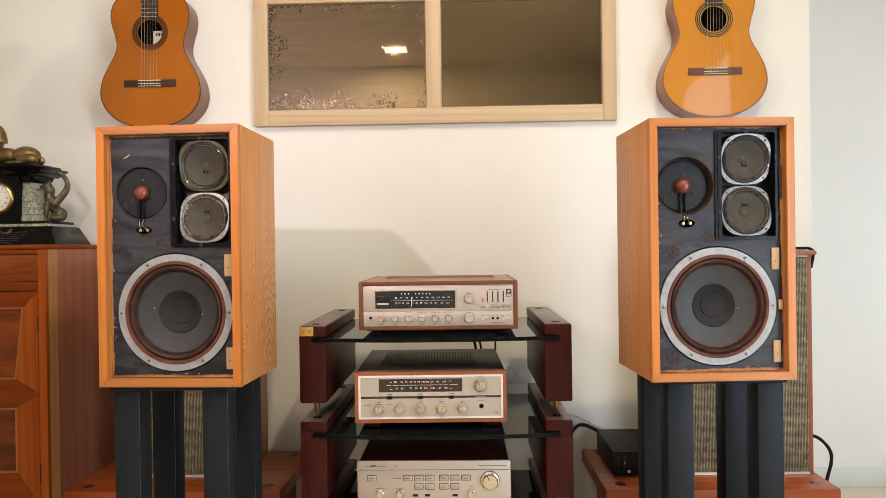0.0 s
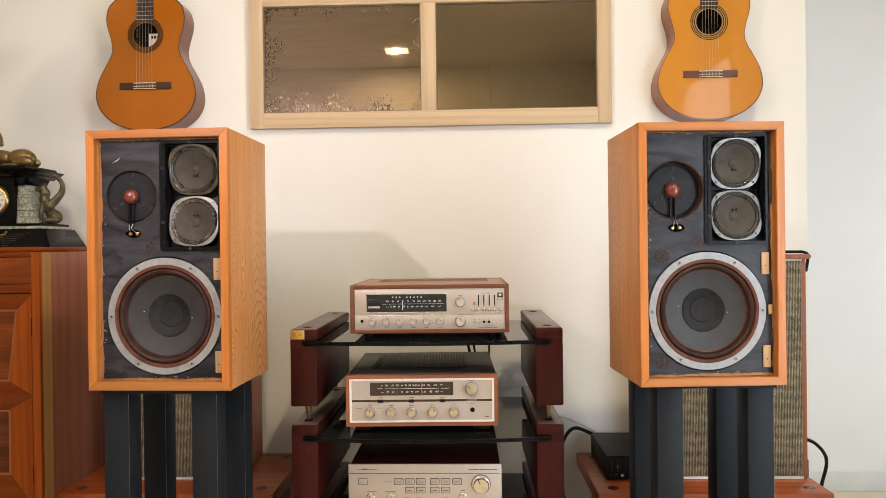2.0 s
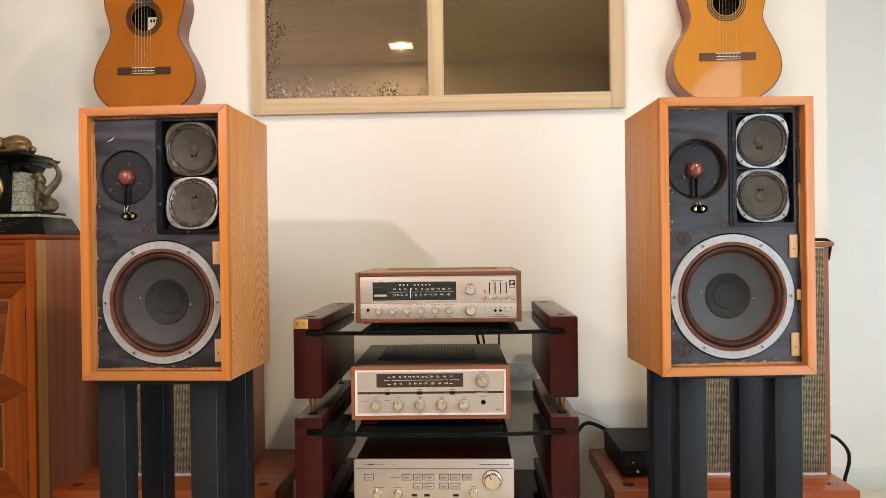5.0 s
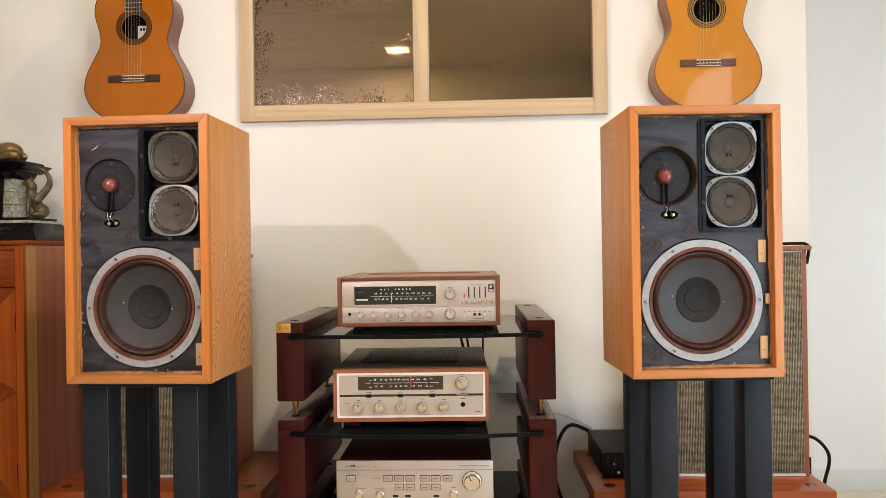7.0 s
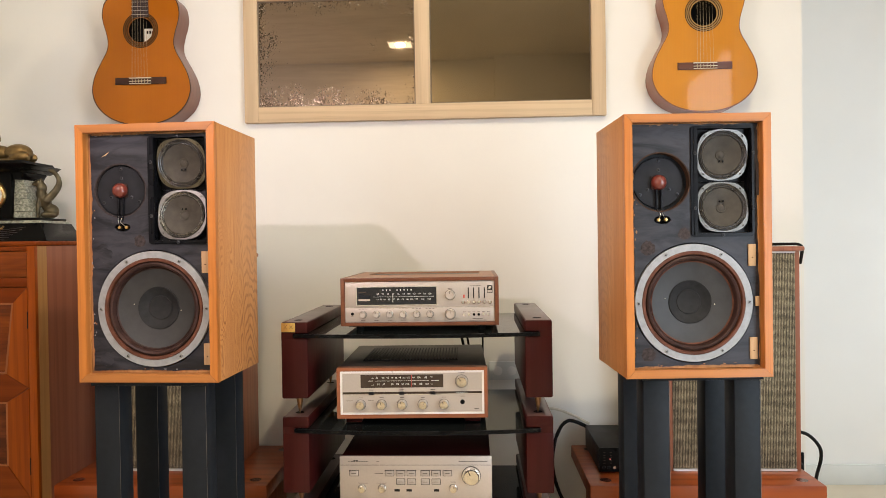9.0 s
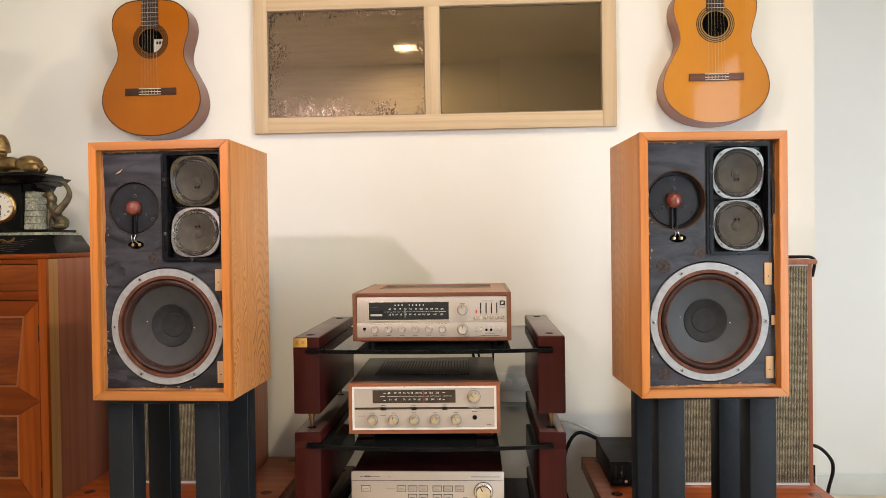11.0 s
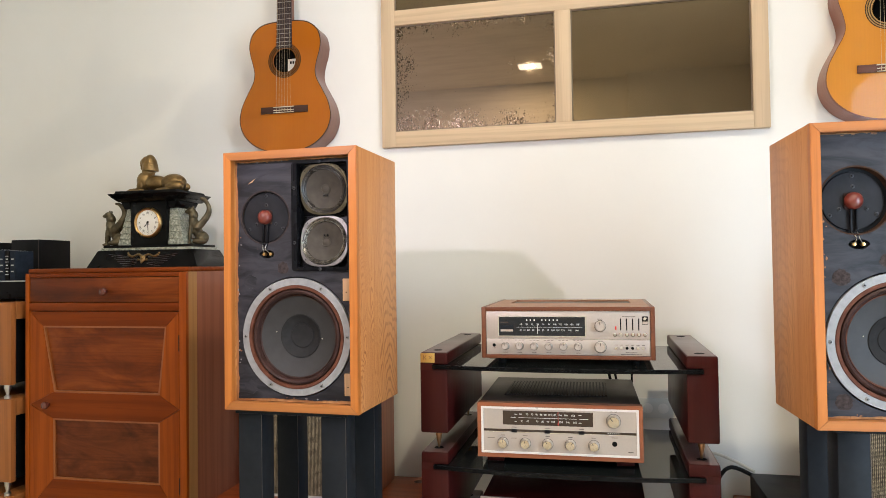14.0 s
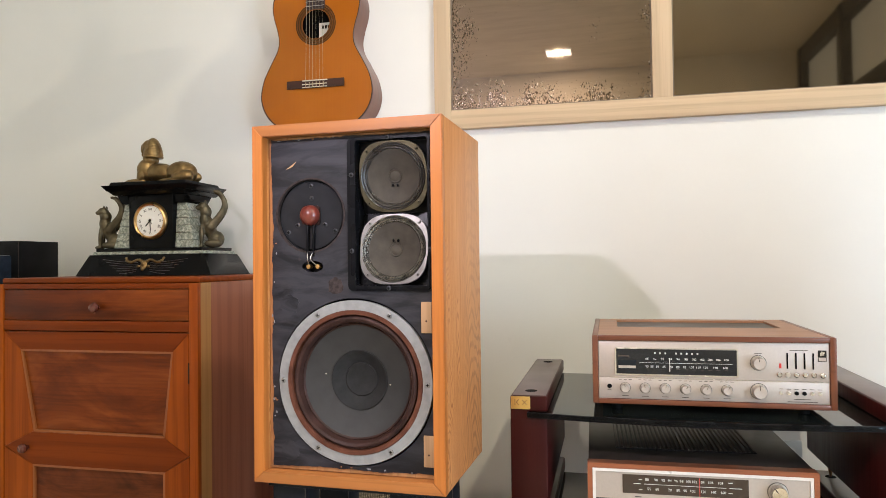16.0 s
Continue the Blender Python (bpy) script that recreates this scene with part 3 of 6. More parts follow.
def wall_window():
    """Two by two panes of bronze glass in a pale wooden frame, standing proud of the wall."""
    w = thing("window_1", pose(0, WALL_Y, 0), "pale beech window frame with bronze tinted panes", "window", kind="structure")
    x0, x1, z0, z1 = -0.742, 0.686, 1.700, 2.728
    f, b = -0.026, -0.001
    stile = 0.055
    cols = ((x0 + stile, -0.0585), (0.0, x1 - stile))
    rows = ((1.761, 2.184), (2.2435, 2.668))
    part("window_frame", boxed(x0, x0 + stile, f, b, z0, z1, bevel=0.0010), WINDOW_WOOD_UP, w)
    part("window_frame", boxed(x1 - stile, x1, f, b, z0, z1, bevel=0.0010), WINDOW_WOOD_UP, w)
    part("window_frame", boxed(x0 + stile + 0.0001, x1 - stile - 0.0001, f + 0.0003, b, z0, rows[0][0], bevel=0.0010), WINDOW_WOOD, w)
    part("window_frame", boxed(x0 + stile + 0.0001, x1 - stile - 0.0001, f + 0.0003, b, rows[1][1], z1, bevel=0.0010), WINDOW_WOOD, w)
    part("window_frame", boxed(x0 + stile + 0.0001, x1 - stile - 0.0001, f + 0.0003, b, rows[0][1], rows[1][0], bevel=0.0010), WINDOW_WOOD, w)
    for r0, r1 in rows:
        part("mullion", boxed(-0.0585, 0.0, f, b, r0 + 0.0001, r1 - 0.0001, bevel=0.0010), WINDOW_WOOD_UP, w)
        for i, (c0, c1) in enumerate(cols):
            cx, cz = (c0 + c1) / 2, (r0 + r1) / 2
            hw, hh = (c1 - c0) / 2 - 0.0005, (r1 - r0) / 2 - 0.0005
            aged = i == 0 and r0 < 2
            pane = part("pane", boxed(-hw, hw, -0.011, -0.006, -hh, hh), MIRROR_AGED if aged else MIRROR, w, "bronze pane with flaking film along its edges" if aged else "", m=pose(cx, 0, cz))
            bead = ring_plate(rounded(-hw, hw, -hh, hh, 0.001, 1), rounded(-hw + 0.004, hw - 0.004, -hh + 0.004, hh - 0.004, 0.001, 1), -0.016, -0.0112)
            part("glazing_bead", bead, STEEL_BROWN, pane)


wall_window()

# ---- loudspeakers ----
FLAKE_GREY = plain("bared grey filler", (0.22, 0.22, 0.23), 0.7, 0, 0, 0.4, 120, 0.3)
STEEL_DARK = plain("dark steel", (0.16, 0.145, 0.13), 0.35, 0.8)
SW, SH, SD = 0.359, 0.645, 0.290
YB = 0.024
shared = {}


def screw(parent, x, y, z, r=0.0042, material=None):
    key = ("screw", r, (material or STEEL).name)
    if key not in shared:
        bm = lathe([(0, -0.0016), (r * 0.55, -0.0015), (r * 0.9, -0.0008), (r, 0)], seg=14)
        for a in (0, 90):
            made = bmesh.ops.create_cube(bm, size=1, matrix=pose(0, -0.00165, 0, 0, a + 20, 0) @ Matrix.Diagonal((r * 1.2, 0.0003, r * 0.26, 1)))
        me = mesh_of("screw", bm, material or STEEL)
        me.materials.append(DARK_HOLE)
        for p in list(me.polygons)[-12:]:
            p.material_index = 1
        shared[key] = me
    return part("screw", shared[key], None, parent, m=pose(x, y, z, 0, random.uniform(0, 90), 0))


def sheet_with_holes(outer, holes, y0, y1):
    bm = bmesh.new()
    edges = []
    for loop in (outer, *holes):
        vs = [bm.verts.new((a, y0, b)) for a, b in loop]
        edges += [bm.edges.new((vs[i], vs[(i + 1) % len(vs)])) for i in range(len(vs))]
    bmesh.ops.triangle_fill(bm, use_beauty=True, use_dissolve=False, edges=edges)
    made = bmesh.ops.extrude_face_region(bm, geom=list(bm.faces))
    bmesh.ops.translate(bm, vec=(0, y1 - y0, 0), verts=[g for g in made["geom"] if isinstance(g, bmesh.types.BMVert)])
    bmesh.ops.recalc_face_normals(bm, faces=bm.faces)
    return bm


def superellipse(r, p, n=48):
    pts = []
    for i in range(n):
        t = 2 * math.pi * i / n
        c, s = math.cos(t), math.sin(t)
        k = r / (abs(c) ** p + abs(s) ** p) ** (1 / p)
        pts.append((k * c, k * s))
    return pts


def midrange(parent, x, z, tilt, basket, edge):
    """A small cone driver on a rounded square basket."""
    at = pose(x, YB + 0.010, z, tilt, 0, 0)
    d = part("midrange_driver", ring_plate(superellipse(0.0630, 2.95), circle(0, 0, 0.0595), -0.003, 0.003), basket, parent, m=at)
    part("cone_edge", lathe([(0.0603, -0.0031), (0.0592, -0.0052), (0.0570, -0.003), (0.0550, -0.0048), (0.0525, -0.002), (0.0503, -0.0032), (0.0480, 0.0005)], seg=48), edge, d)
    part("cone", lathe([(0.0482, 0.0002), (0.034, 0.005), (0.020, 0.0095), (0.0120, 0.0115)], seg=40), MID_CONE, d)
    part("dust_cap", lathe([(0.0125, 0.0112), (0.0115, 0.0095), (0.009, 0.0102), (0.005, 0.0085), (0, 0.008)], seg=24), MID_CONE, d)
    part("skirt", lathe([(0.0600, 0.0029), (0.0590, 0.0135)], seg=40), BLACK_PLASTIC, d)
    for sx in (-0.004, 0.005):
        part("lead_wire", blob(bmesh.new(), (sx, 0.006, -0.016 * (1 if tilt > 0 else -1)), (0.0022, 0.003, 0.003), sub=2), BLACK_PLASTIC, d)
    for a in (45, 135, 225, 315):
        screw(d, 0.0655 * math.cos(radians(a)), -0.003, 0.0655 * math.sin(radians(a)), 0.0028, basket)
    return d


def torn_edge(x0, x1, z0, z1):
    """A rectangle whose outline wanders where veneer and paint have split away."""
    pts = []
    for a, b, steps in (((x0, z0), (x1, z0), 40), ((x1, z0), (x1, z1), 50), ((x1, z1), (x0, z1), 40), ((x0, z1), (x0, z0), 70)):
        drift = 0.0
        for i in range(steps):
            u = i / steps
            drift = max(-0.0010, min(0.0030, drift + random.uniform(-0.0011, 0.0011)))
            d = drift + (random.uniform(0.0, 0.0022) if random.random() < 0.18 else 0.0)
            x, z = a[0] + (b[0] - a[0]) * u, a[1] + (b[1] - a[1]) * u
            dx, dz = (b[0] - a[0]), (b[1] - a[1])
            k = math.hypot(dx, dz)
            pts.append((x - dz / k * d, z + dx / k * d))
    return pts


def loudspeaker(at, label, variant):
    s = thing("loudspeaker", at, label, "loudspeaker", "pair of loudspeakers")
    t, w = 0.0205, SW / 2
    dx = -0.0055 if variant else 0.0030
    # case: front trim mitred at the corners, veneered sides behind it
    for side, mat in ((-1, TRIM_V), (1, TRIM_V)):
        o = [(side * w, 0), (side * w, SH), (side * (w - t), SH - t), (side * (w - t), t)]
        part("front_trim", prism(o, 0, 0.019, bevel=0.0012), mat, s)
        part("side_panel", boxed(min(side * w, side * (w - 0.019)), max(side * w, side * (w - 0.019)), 0.0195, SD, 0, SH, bevel=0.0012), OAK_PLAIN if variant else OAK, s)
    part("front_trim", prism([(-w, SH), (w, SH), (w - t, SH - t), (-w + t, SH - t)], 0.0004, 0.019, bevel=0.0012), TRIM_H, s)
    part("front_trim", prism([(-w, 0), (w, 0), (w - t, t), (-w + t, t)], 0.0004, 0.019, bevel=0.0012), TRIM_H, s)
    part("top_panel", boxed(-w + 0.0192, w - 0.0192, 0.0195, SD, SH - 0.019, SH - 0.0006), TRIM_H, s)
    part("bottom_panel", boxed(-w + 0.0192, w - 0.0192, 0.0195, SD, 0.0006, 0.019), TRIM_H, s)
    part("back_panel", boxed(-w + 0.0192, w - 0.0192, SD - 0.018, SD - 0.001, 0.0192, SH - 0.0192), BAFFLE, s)
    # baffle with its cut-outs
    iw = w - t
    wx, wz, wr = (-0.0060 if variant else 0.0075), 0.182, 0.1455
    tx, tz = -0.079 + dx, 0.481
    bore, sunk = (0.0715, 0.013) if variant else (0.066, 0.0)
    term = [(tx + 0.004 + 0.021 * math.cos(a), 0.388 + 0.0105 * math.sin(a)) for a in [2 * math.pi * i / 24 for i in range(24)]]
    mid = rounded(-0.0045 + dx, 0.1515 + dx, 0.344, 0.6165, 0.010)
    baffle = sheet_with_holes(torn_edge(-iw + 0.0055, iw - 0.0025, t + 0.0045, SH - t - 0.002),
                              [circle(wx, wz, wr + 0.0035, 64), circle(tx, tz, bore, 48), mid, term], YB, YB + 0.016)
    part("baffle", baffle, BAFFLE, s, "scuffed black painted plywood baffle")
    # bare wooden ledge round the baffle, splintered where the cloth frame was torn off
    part("ledge", boxed(-iw, -iw + 0.0085, YB + 0.002, YB + 0.018, t, SH - t), RAW_LEDGE, s, "bare splintered wooden ledge")
    part("ledge", boxed(iw - 0.0045, iw, YB + 0.002, YB + 0.018, t, SH - t), RAW_LEDGE, s)
    part("ledge", boxed(-iw + 0.009, iw - 0.005, YB + 0.002, YB + 0.018, t, t + 0.0075), RAW_LEDGE, s)
    part("ledge", boxed(-iw + 0.009, iw - 0.005, YB + 0.002, YB + 0.018, SH - t - 0.0035, SH - t), RAW_LEDGE, s)
    # woofer: cast rim, gasket, rolled edge, deep paper cone and a soft cap
    ring = ring_plate(circle(wx, wz, wr, 72), circle(wx, wz, 0.128, 72), YB - 0.004, YB + 0.006)
    wf = part("woofer", ring, SILVER_PAINT, s, "large woofer with a grey cast rim")
    part("gasket", lathe([(0.1285, YB - 0.0035), (0.127, YB - 0.0062), (0.1205, YB - 0.0058), (0.1190, YB - 0.001), (0.1180, YB + 0.003)], (wx, 0, wz), seg=72), SURROUND_RIM, wf)
    part("surround", lathe([(0.1182, YB + 0.0025), (0.1165, YB - 0.003), (0.1125, YB - 0.0055), (0.108, YB - 0.003), (0.1050, YB + 0.005), (0.1040, YB + 0.009)], (wx, 0, wz), seg=72), SURROUND, wf)
    part("cone_ring", lathe([(0.1041, YB + 0.0085), (0.1030, YB + 0.0075), (0.1000, YB + 0.0100)], (wx, 0, wz), seg=72), SURROUND_RIM if variant else SURROUND, wf)
    part("cone", lathe([(0.1001, YB + 0.0099), (0.092, YB + 0.0128), (0.080, YB + 0.0165), (0.066, YB + 0.0203), (0.0545, YB + 0.0232)], (wx, 0, wz), seg=72), CONE, wf)
    part("inner_ring", lathe([(0.0546, YB + 0.0230), (0.0535, YB + 0.0208), (0.0500, YB + 0.0220), (0.0440, YB + 0.0285), (0.0310, YB + 0.0340)], (wx, 0, wz), seg=56), DUST_CAP, wf)
    part("dust_cap", lathe([(0.0311, YB + 0.0340), (0.0295, YB + 0.0322), (0.0275, YB + 0.0328), (0.020, YB + 0.0350), (0.010, YB + 0.0364), (0, YB + 0.0368)], (wx, 0, wz), seg=40), DUST_CAP, wf)
    for sx, sz in ((-0.064, 0.010), (0.060, -0.006)):
        part("lead_eyelet", blob(bmesh.new(), (wx + sx, YB + 0.0200, wz + sz), (0.0014, 0.0014, 0.0014), sub=1), BONE, wf)
    for a in (0, 60, 120, 180, 240, 300):
        screw(wf, wx + 0.1370 * math.cos(radians(a)), YB - 0.0042, wz + 0.1370 * math.sin(radians(a)), 0.0048, SCREW_STEEL)
    # tweeter
    TY = YB + sunk
    tw = part("tweeter", lathe([(0.0655, TY + 0.011), (0.0615, TY + 0.0085), (0.0615, TY + 0.0055), (0.0, TY + 0.0055)], (tx, 0, tz), seg=56), TWEETER_PLATE, s, "round black tweeter plate")
    part("rebate", ring_plate(circle(tx, tz, bore + 0.0025, 48), circle(tx, tz, bore - 0.0005, 48), YB - 0.0006, TY + 0.012), WORN_MARK if not variant else RAW_DARK, tw)
    part("seat_ring", ring_plate(circle(tx, tz, bore + 0.001, 48), circle(tx, tz, 0.0635, 48), TY + 0.009, TY + 0.0125), BLACK_STEEL, tw)
    part("dome_base", prism(rounded(tx - 0.0178, tx + 0.0178, tz - 0.0178, tz + 0.0178, 0.006), TY + 0.0005, TY + 0.0056, bevel=0.001), SURROUND, tw)
    part("dome", lathe([(0.0186, 0.0004), (0.0180, -0.0055), (0.0140, -0.0125), (0.0075, -0.0165), (0, -0.0178)], (tx, TY, tz), seg=32), DOME, tw)
    for sx, sz in ((0, 0.054), (0.001, 0.031), (-0.027, -0.017), (0.027, -0.017), (-0.046, -0.030), (0.047, -0.029)):
        screw(tw, tx + sx, TY + 0.0055, tz + sz, 0.0046, SCREW_BLACK)
    for sx in (-0.006, 0.006):
        part("lead_strip", boxed(tx + sx - 0.0022, tx + sx + 0.0022, TY - 0.0015, TY + 0.0028, tz - 0.070, tz - 0.016, bevel=0.0006), BLACK_PLASTIC, tw)
        part("lead_wire", tube([(tx + sx, TY - 0.001, tz - 0.066), (tx + sx * 0.5, YB - 0.006, tz - 0.080), (tx + sx * 1.4 + 0.004, YB + 0.004, tz - 0.092)], 0.0009, 6), STEEL, tw)
        part("terminal", lathe([(0, -0.004), (0.004, -0.003), (0.0042, 0.008)], (tx + 0.004 + sx * 1.5, YB + 0.004, 0.388), seg=14), BRASS, tw)
    part("clip", boxed(tx - 0.008, tx + 0.008, TY - 0.003, TY + 0.002, tz - 0.074, tz - 0.066, bevel=0.001), BLACK_PLASTIC, tw)
    part("terminal_cup", boxed(tx - 0.02, tx + 0.028, YB + 0.0165, YB + 0.018, 0.374, 0.402), DARK_HOLE, tw)
    # panel that carries the two midrange drivers
    inner = rounded(0.0110 + dx, 0.1450 + dx, 0.3535, 0.6110, 0.004)
    mp = part("midrange_panel", ring_plate(mid, inner, YB - 0.004, YB + 0.0155), BLACK_PLASTIC, s, "black moulded panel with two small drivers")
    lip = ring_plate(rounded(0.002 + dx, 0.1490 + dx, 0.348, 0.6140, 0.006), inner, YB - 0.006, YB - 0.0039)
    part("bezel", lip, BLACK_PLASTIC, mp)
    part("upper_board", prism([(YB + 0.0158, 0.6105), (YB + 0.036, 0.483), (YB + 0.042, 0.483), (YB + 0.0218, 0.6105)], 0.0115 + dx, 0.1445 + dx, "YZ"), BLACK_PLASTIC, mp)
    part("lower_board", prism([(YB + 0.0158, 0.354), (YB + 0.036, 0.4825), (YB + 0.042, 0.4825), (YB + 0.0218, 0.354)], 0.0115 + dx, 0.1445 + dx, "YZ"), BLACK_PLASTIC, mp)
    for x0, x1 in ((0.0080, 0.0114), (0.1446, 0.148)):
        part("side_cheek", boxed(x0 + dx, x1 + dx, YB + 0.0158, YB + 0.05, 0.358, 0.606), BLACK_PLASTIC, mp)
    midrange(mp, 0.078 + dx, 0.5465, 8, PLATED if variant else PLATED_OLD, MID_EDGE)
    midrange(mp, 0.078 + dx, 0.4175, -8, PLATED, MID_EDGE if variant else MID_FOIL)
    for sx, sz in ((0.0045, 0.55), (0.0045, 0.415), (0.149, 0.55), (0.149, 0.415), (0.073, 0.6135), (0.073, 0.349)):
        screw(mp, sx + dx, YB - 0.0061, sz, 0.0044, SCREW_BLACK)
    # blocks that once held the cloth frame, and marks of old glue
    for bx, bz in ((0.143, 0.298), (0.145, 0.068)):
        bx = bx - (0.004 if variant else 0.0)
        blk = part("wooden_block", boxed(bx - 0.0095, bx + 0.0095, YB - 0.004, YB - 0.0002, bz - 0.027, bz + 0.027, bevel=0.001), PALE_BLOCK, s, "bare pine block")
        part("nail_hole", lathe([(0, -0.0004), (0.0016, -0.0003)], (bx, YB - 0.0041, bz - 0.006), seg=10), DARK_HOLE, blk)
    if variant:
        part("wooden_block", boxed(0.146, 0.1555, YB - 0.005, YB - 0.0002, 0.172, 0.196, bevel=0.001), PALE_BLOCK, s, "bare pine block")
        part("worn_patch", boxed(0.149, 0.1555, YB - 0.0072, YB - 0.0062, 0.445, 0.525), WORN_MARK, s)
    for mx, mz, mr in ((-0.118, 0.318, 0.0185), (-0.027, 0.352, 0.0155), (-0.118, 0.055, 0.018)):
        pts = [(mx + mr * math.cos(a) * random.uniform(0.85, 1.1), mz + mr * math.sin(a) * random.uniform(0.85, 1.1)) for a in [2 * math.pi * i / 22 for i in range(22)]]
        part("glue_mark", prism(pts, YB - 0.0005, YB - 0.0001), WORN_MARK if (variant or mx > -0.1) else BAFFLE, s)
    # flakes of lost paint along the edges
    for i in range(22):
        if i < 12:
            cx, cz = -iw + random.uniform(0.006, 0.016), random.uniform(0.03, 0.44)
        elif i < 17:
            cx, cz = random.uniform(-0.13, 0.12), t + random.uniform(0.005, 0.012)
        else:
            cx, cz = random.uniform(-0.14, -0.02), SH - t - random.uniform(0.002, 0.006)
        rw, rh = random.uniform(0.0010, 0.0026), random.uniform(0.0012, 0.0050)
        if i >= 12:
            rw, rh = rh, rw
        pts = [(cx + rw * math.cos(a) * random.uniform(0.5, 1.2), cz + rh * math.sin(a) * random.uniform(0.5, 1.2)) for a in [2 * math.pi * k / 7 for k in range(7)]]
        part("paint_flake", prism(pts, YB - 0.0006, YB - 0.0001), RAW_EDGE if variant or i % 3 == 0 else FLAKE_GREY, s)
    if not variant:
        part("scratch", prism([(-0.124, 0.566), (-0.103, 0.580), (-0.110, 0.571)], YB - 0.0005, YB - 0.0001), PALE_BLOCK, s)
    return s


SPEAKER_L = pose(-0.6500, 1.689, 0.876, 0, 0, -2.0)
SPEAKER_R = pose(0.7110, 1.717, 0.874, 0, 0, 3.2)
loudspeaker(SPEAKER_L, "bare fronted vintage oak loudspeaker with a tarnished upper driver", False)
loudspeaker(SPEAKER_R, "bare fronted vintage oak loudspeaker with bright plated drivers", True)


def speaker_stand(at):
    s = thing("speaker_stand", at, "black steel loudspeaker stand with four square columns", "speaker stand", "pair of speaker stands")
    part("top_plate", boxed(-0.152, 0.152, 0.028, 0.345, 0.862, 0.8735, bevel=0.002), BLACK_STEEL, s)
    part("base_plate", boxed(-0.19, 0.19, 0.0, 0.37, 0, 0.03, bevel=0.004), BLACK_STEEL, s)
    for x in (-0.113, 0.113):
        for y in (0.065, 0.268):
            c = part("column", boxed(x - 0.0325, x + 0.0325, y - 0.0325, y + 0.0325, 0.0302, 0.8618, bevel=0.003), BLACK_STEEL, s)
            part("seam", boxed(x + 0.0320, x + 0.0328, y - 0.0328, y - 0.0320, 0.04, 0.86), STEEL_DARK, c)
    return s


stand = speaker_stand(pose(-0.6635, 1.690, 0, 0, 0, -1.2))
copy_thing(stand, pose(0.727, 1.722, 0, 0, 0, 2.0))

# ---- benches and the tall cloth-fronted loudspeakers behind ----


def bench(at, length, label):
    b = thing("low_bench", at, label, "bench", "low timber benches")
    top = part("bench_top", boxed(0, length, 0, 0.46, 0.362, 0.41, bevel=0.005), BENCH_WOOD, b)
    for x, y in ((0.06, 0.055), (length - 0.055, 0.055), (0.06, 0.40), (length - 0.055, 0.40)):
        part("bolt_recess", lathe([(0.0, 0.4103), (0.015, 0.4104), (0.019, 0.4108)], (x, y, 0), "Z", 20), KNOB_WOOD, top)
    part("leg", boxed(0.05, 0.10, 0.04, 0.42, 0, 0.3618, bevel=0.003), CHERRY_V, b)
    part("leg", boxed(length - 0.10, length - 0.05, 0.04, 0.42, 0, 0.3618, bevel=0.003), CHERRY_V, b)
    part("rail", boxed(0.1005, length - 0.1005, 0.06, 0.085, 0.22, 0.3618), CHERRY_H, b)
    return b


bench(pose(-1.275, 2.285, 0), 0.735, "low red brown timber bench under a cloth fronted loudspeaker")
bench(pose(0.532, 2.285, 0), 0.758, "low red brown timber bench with a black box on it")


def tall_speaker(at, label):
    s = thing("cloth_loudspeaker", at, label, "loudspeaker", "pair of cloth fronted loudspeakers")
    w, h, d = 0.225, 0.755, 0.285
    for a, b in ((-w, -w + 0.016), (w - 0.016, w)):
        part("side_panel", boxed(a, b, 0.004, d, 0, h, bevel=0.0015), SIDE_WOOD, s)
    part("top_panel", boxed(-w - 0.012, w + 0.012, -0.014, d, h + 0.0005, h + 0.017, bevel=0.006), SIDE_WOOD, s)
    part("bottom_panel", boxed(-w + 0.0165, w - 0.0165, 0.01, d, 0.0005, 0.016), SIDE_WOOD, s)
    part("back_panel", boxed(-w + 0.0165, w - 0.0165, d - 0.02, d - 0.001, 0.0165, h - 0.0005), BAFFLE, s)
    part("grille_cloth", boxed(-w + 0.0162, w - 0.0162, 0.0, 0.014, 0.0085, h - 0.006, bevel=0.003), CLOTH, s)
    part("lower_trim", boxed(-w + 0.017, w - 0.017, -0.004, 0.006, 0.001, 0.008), FRAME_BRIGHT, s)
    part("upper_trim", boxed(-w + 0.017, w - 0.017, -0.004, 0.006, h - 0.0055, h), ALU, s)
    return s


tall_speaker(pose(-0.925, 2.43, 0.4105), "tall wooden loudspeaker with straw coloured woven cloth on a bench")
tall_speaker(pose(1.051, 2.43, 0.4105), "tall wooden loudspeaker with straw coloured woven cloth, cable at its side")

amp = thing("streamer_box", pose(0.583, 2.405, 0.4105), "small black metal hi-fi box with indicator lights", "hi-fi unit")
part("case", boxed(0, 0.21, 0.004, 0.30, 0.006, 0.088, bevel=0.002), BLACK_METAL, amp)
part("front_panel", boxed(0.0, 0.21, 0.0, 0.0038, 0.006, 0.088, bevel=0.001), BLACK_PLASTIC, amp)
for fx, fy in ((0.02, 0.03), (0.19, 0.03), (0.02, 0.27), (0.19, 0.27)):
    part("foot", lathe([(0, 0), (0.008, 0), (0.008, 0.0062), (0, 0.0062)], (fx, fy, 0), "Z", 14), RUBBER, amp)
bars("print", [(0.018 + 0.022 * i, 0.072 - 0.009 * j, 0.006, 0.0022) for i in range(2) for j in range(5)], -0.0004, INK, amp)
part("indicator", boxed(0.036, 0.0385, -0.001, 0.0, 0.0485, 0.051), LED_RED, amp)
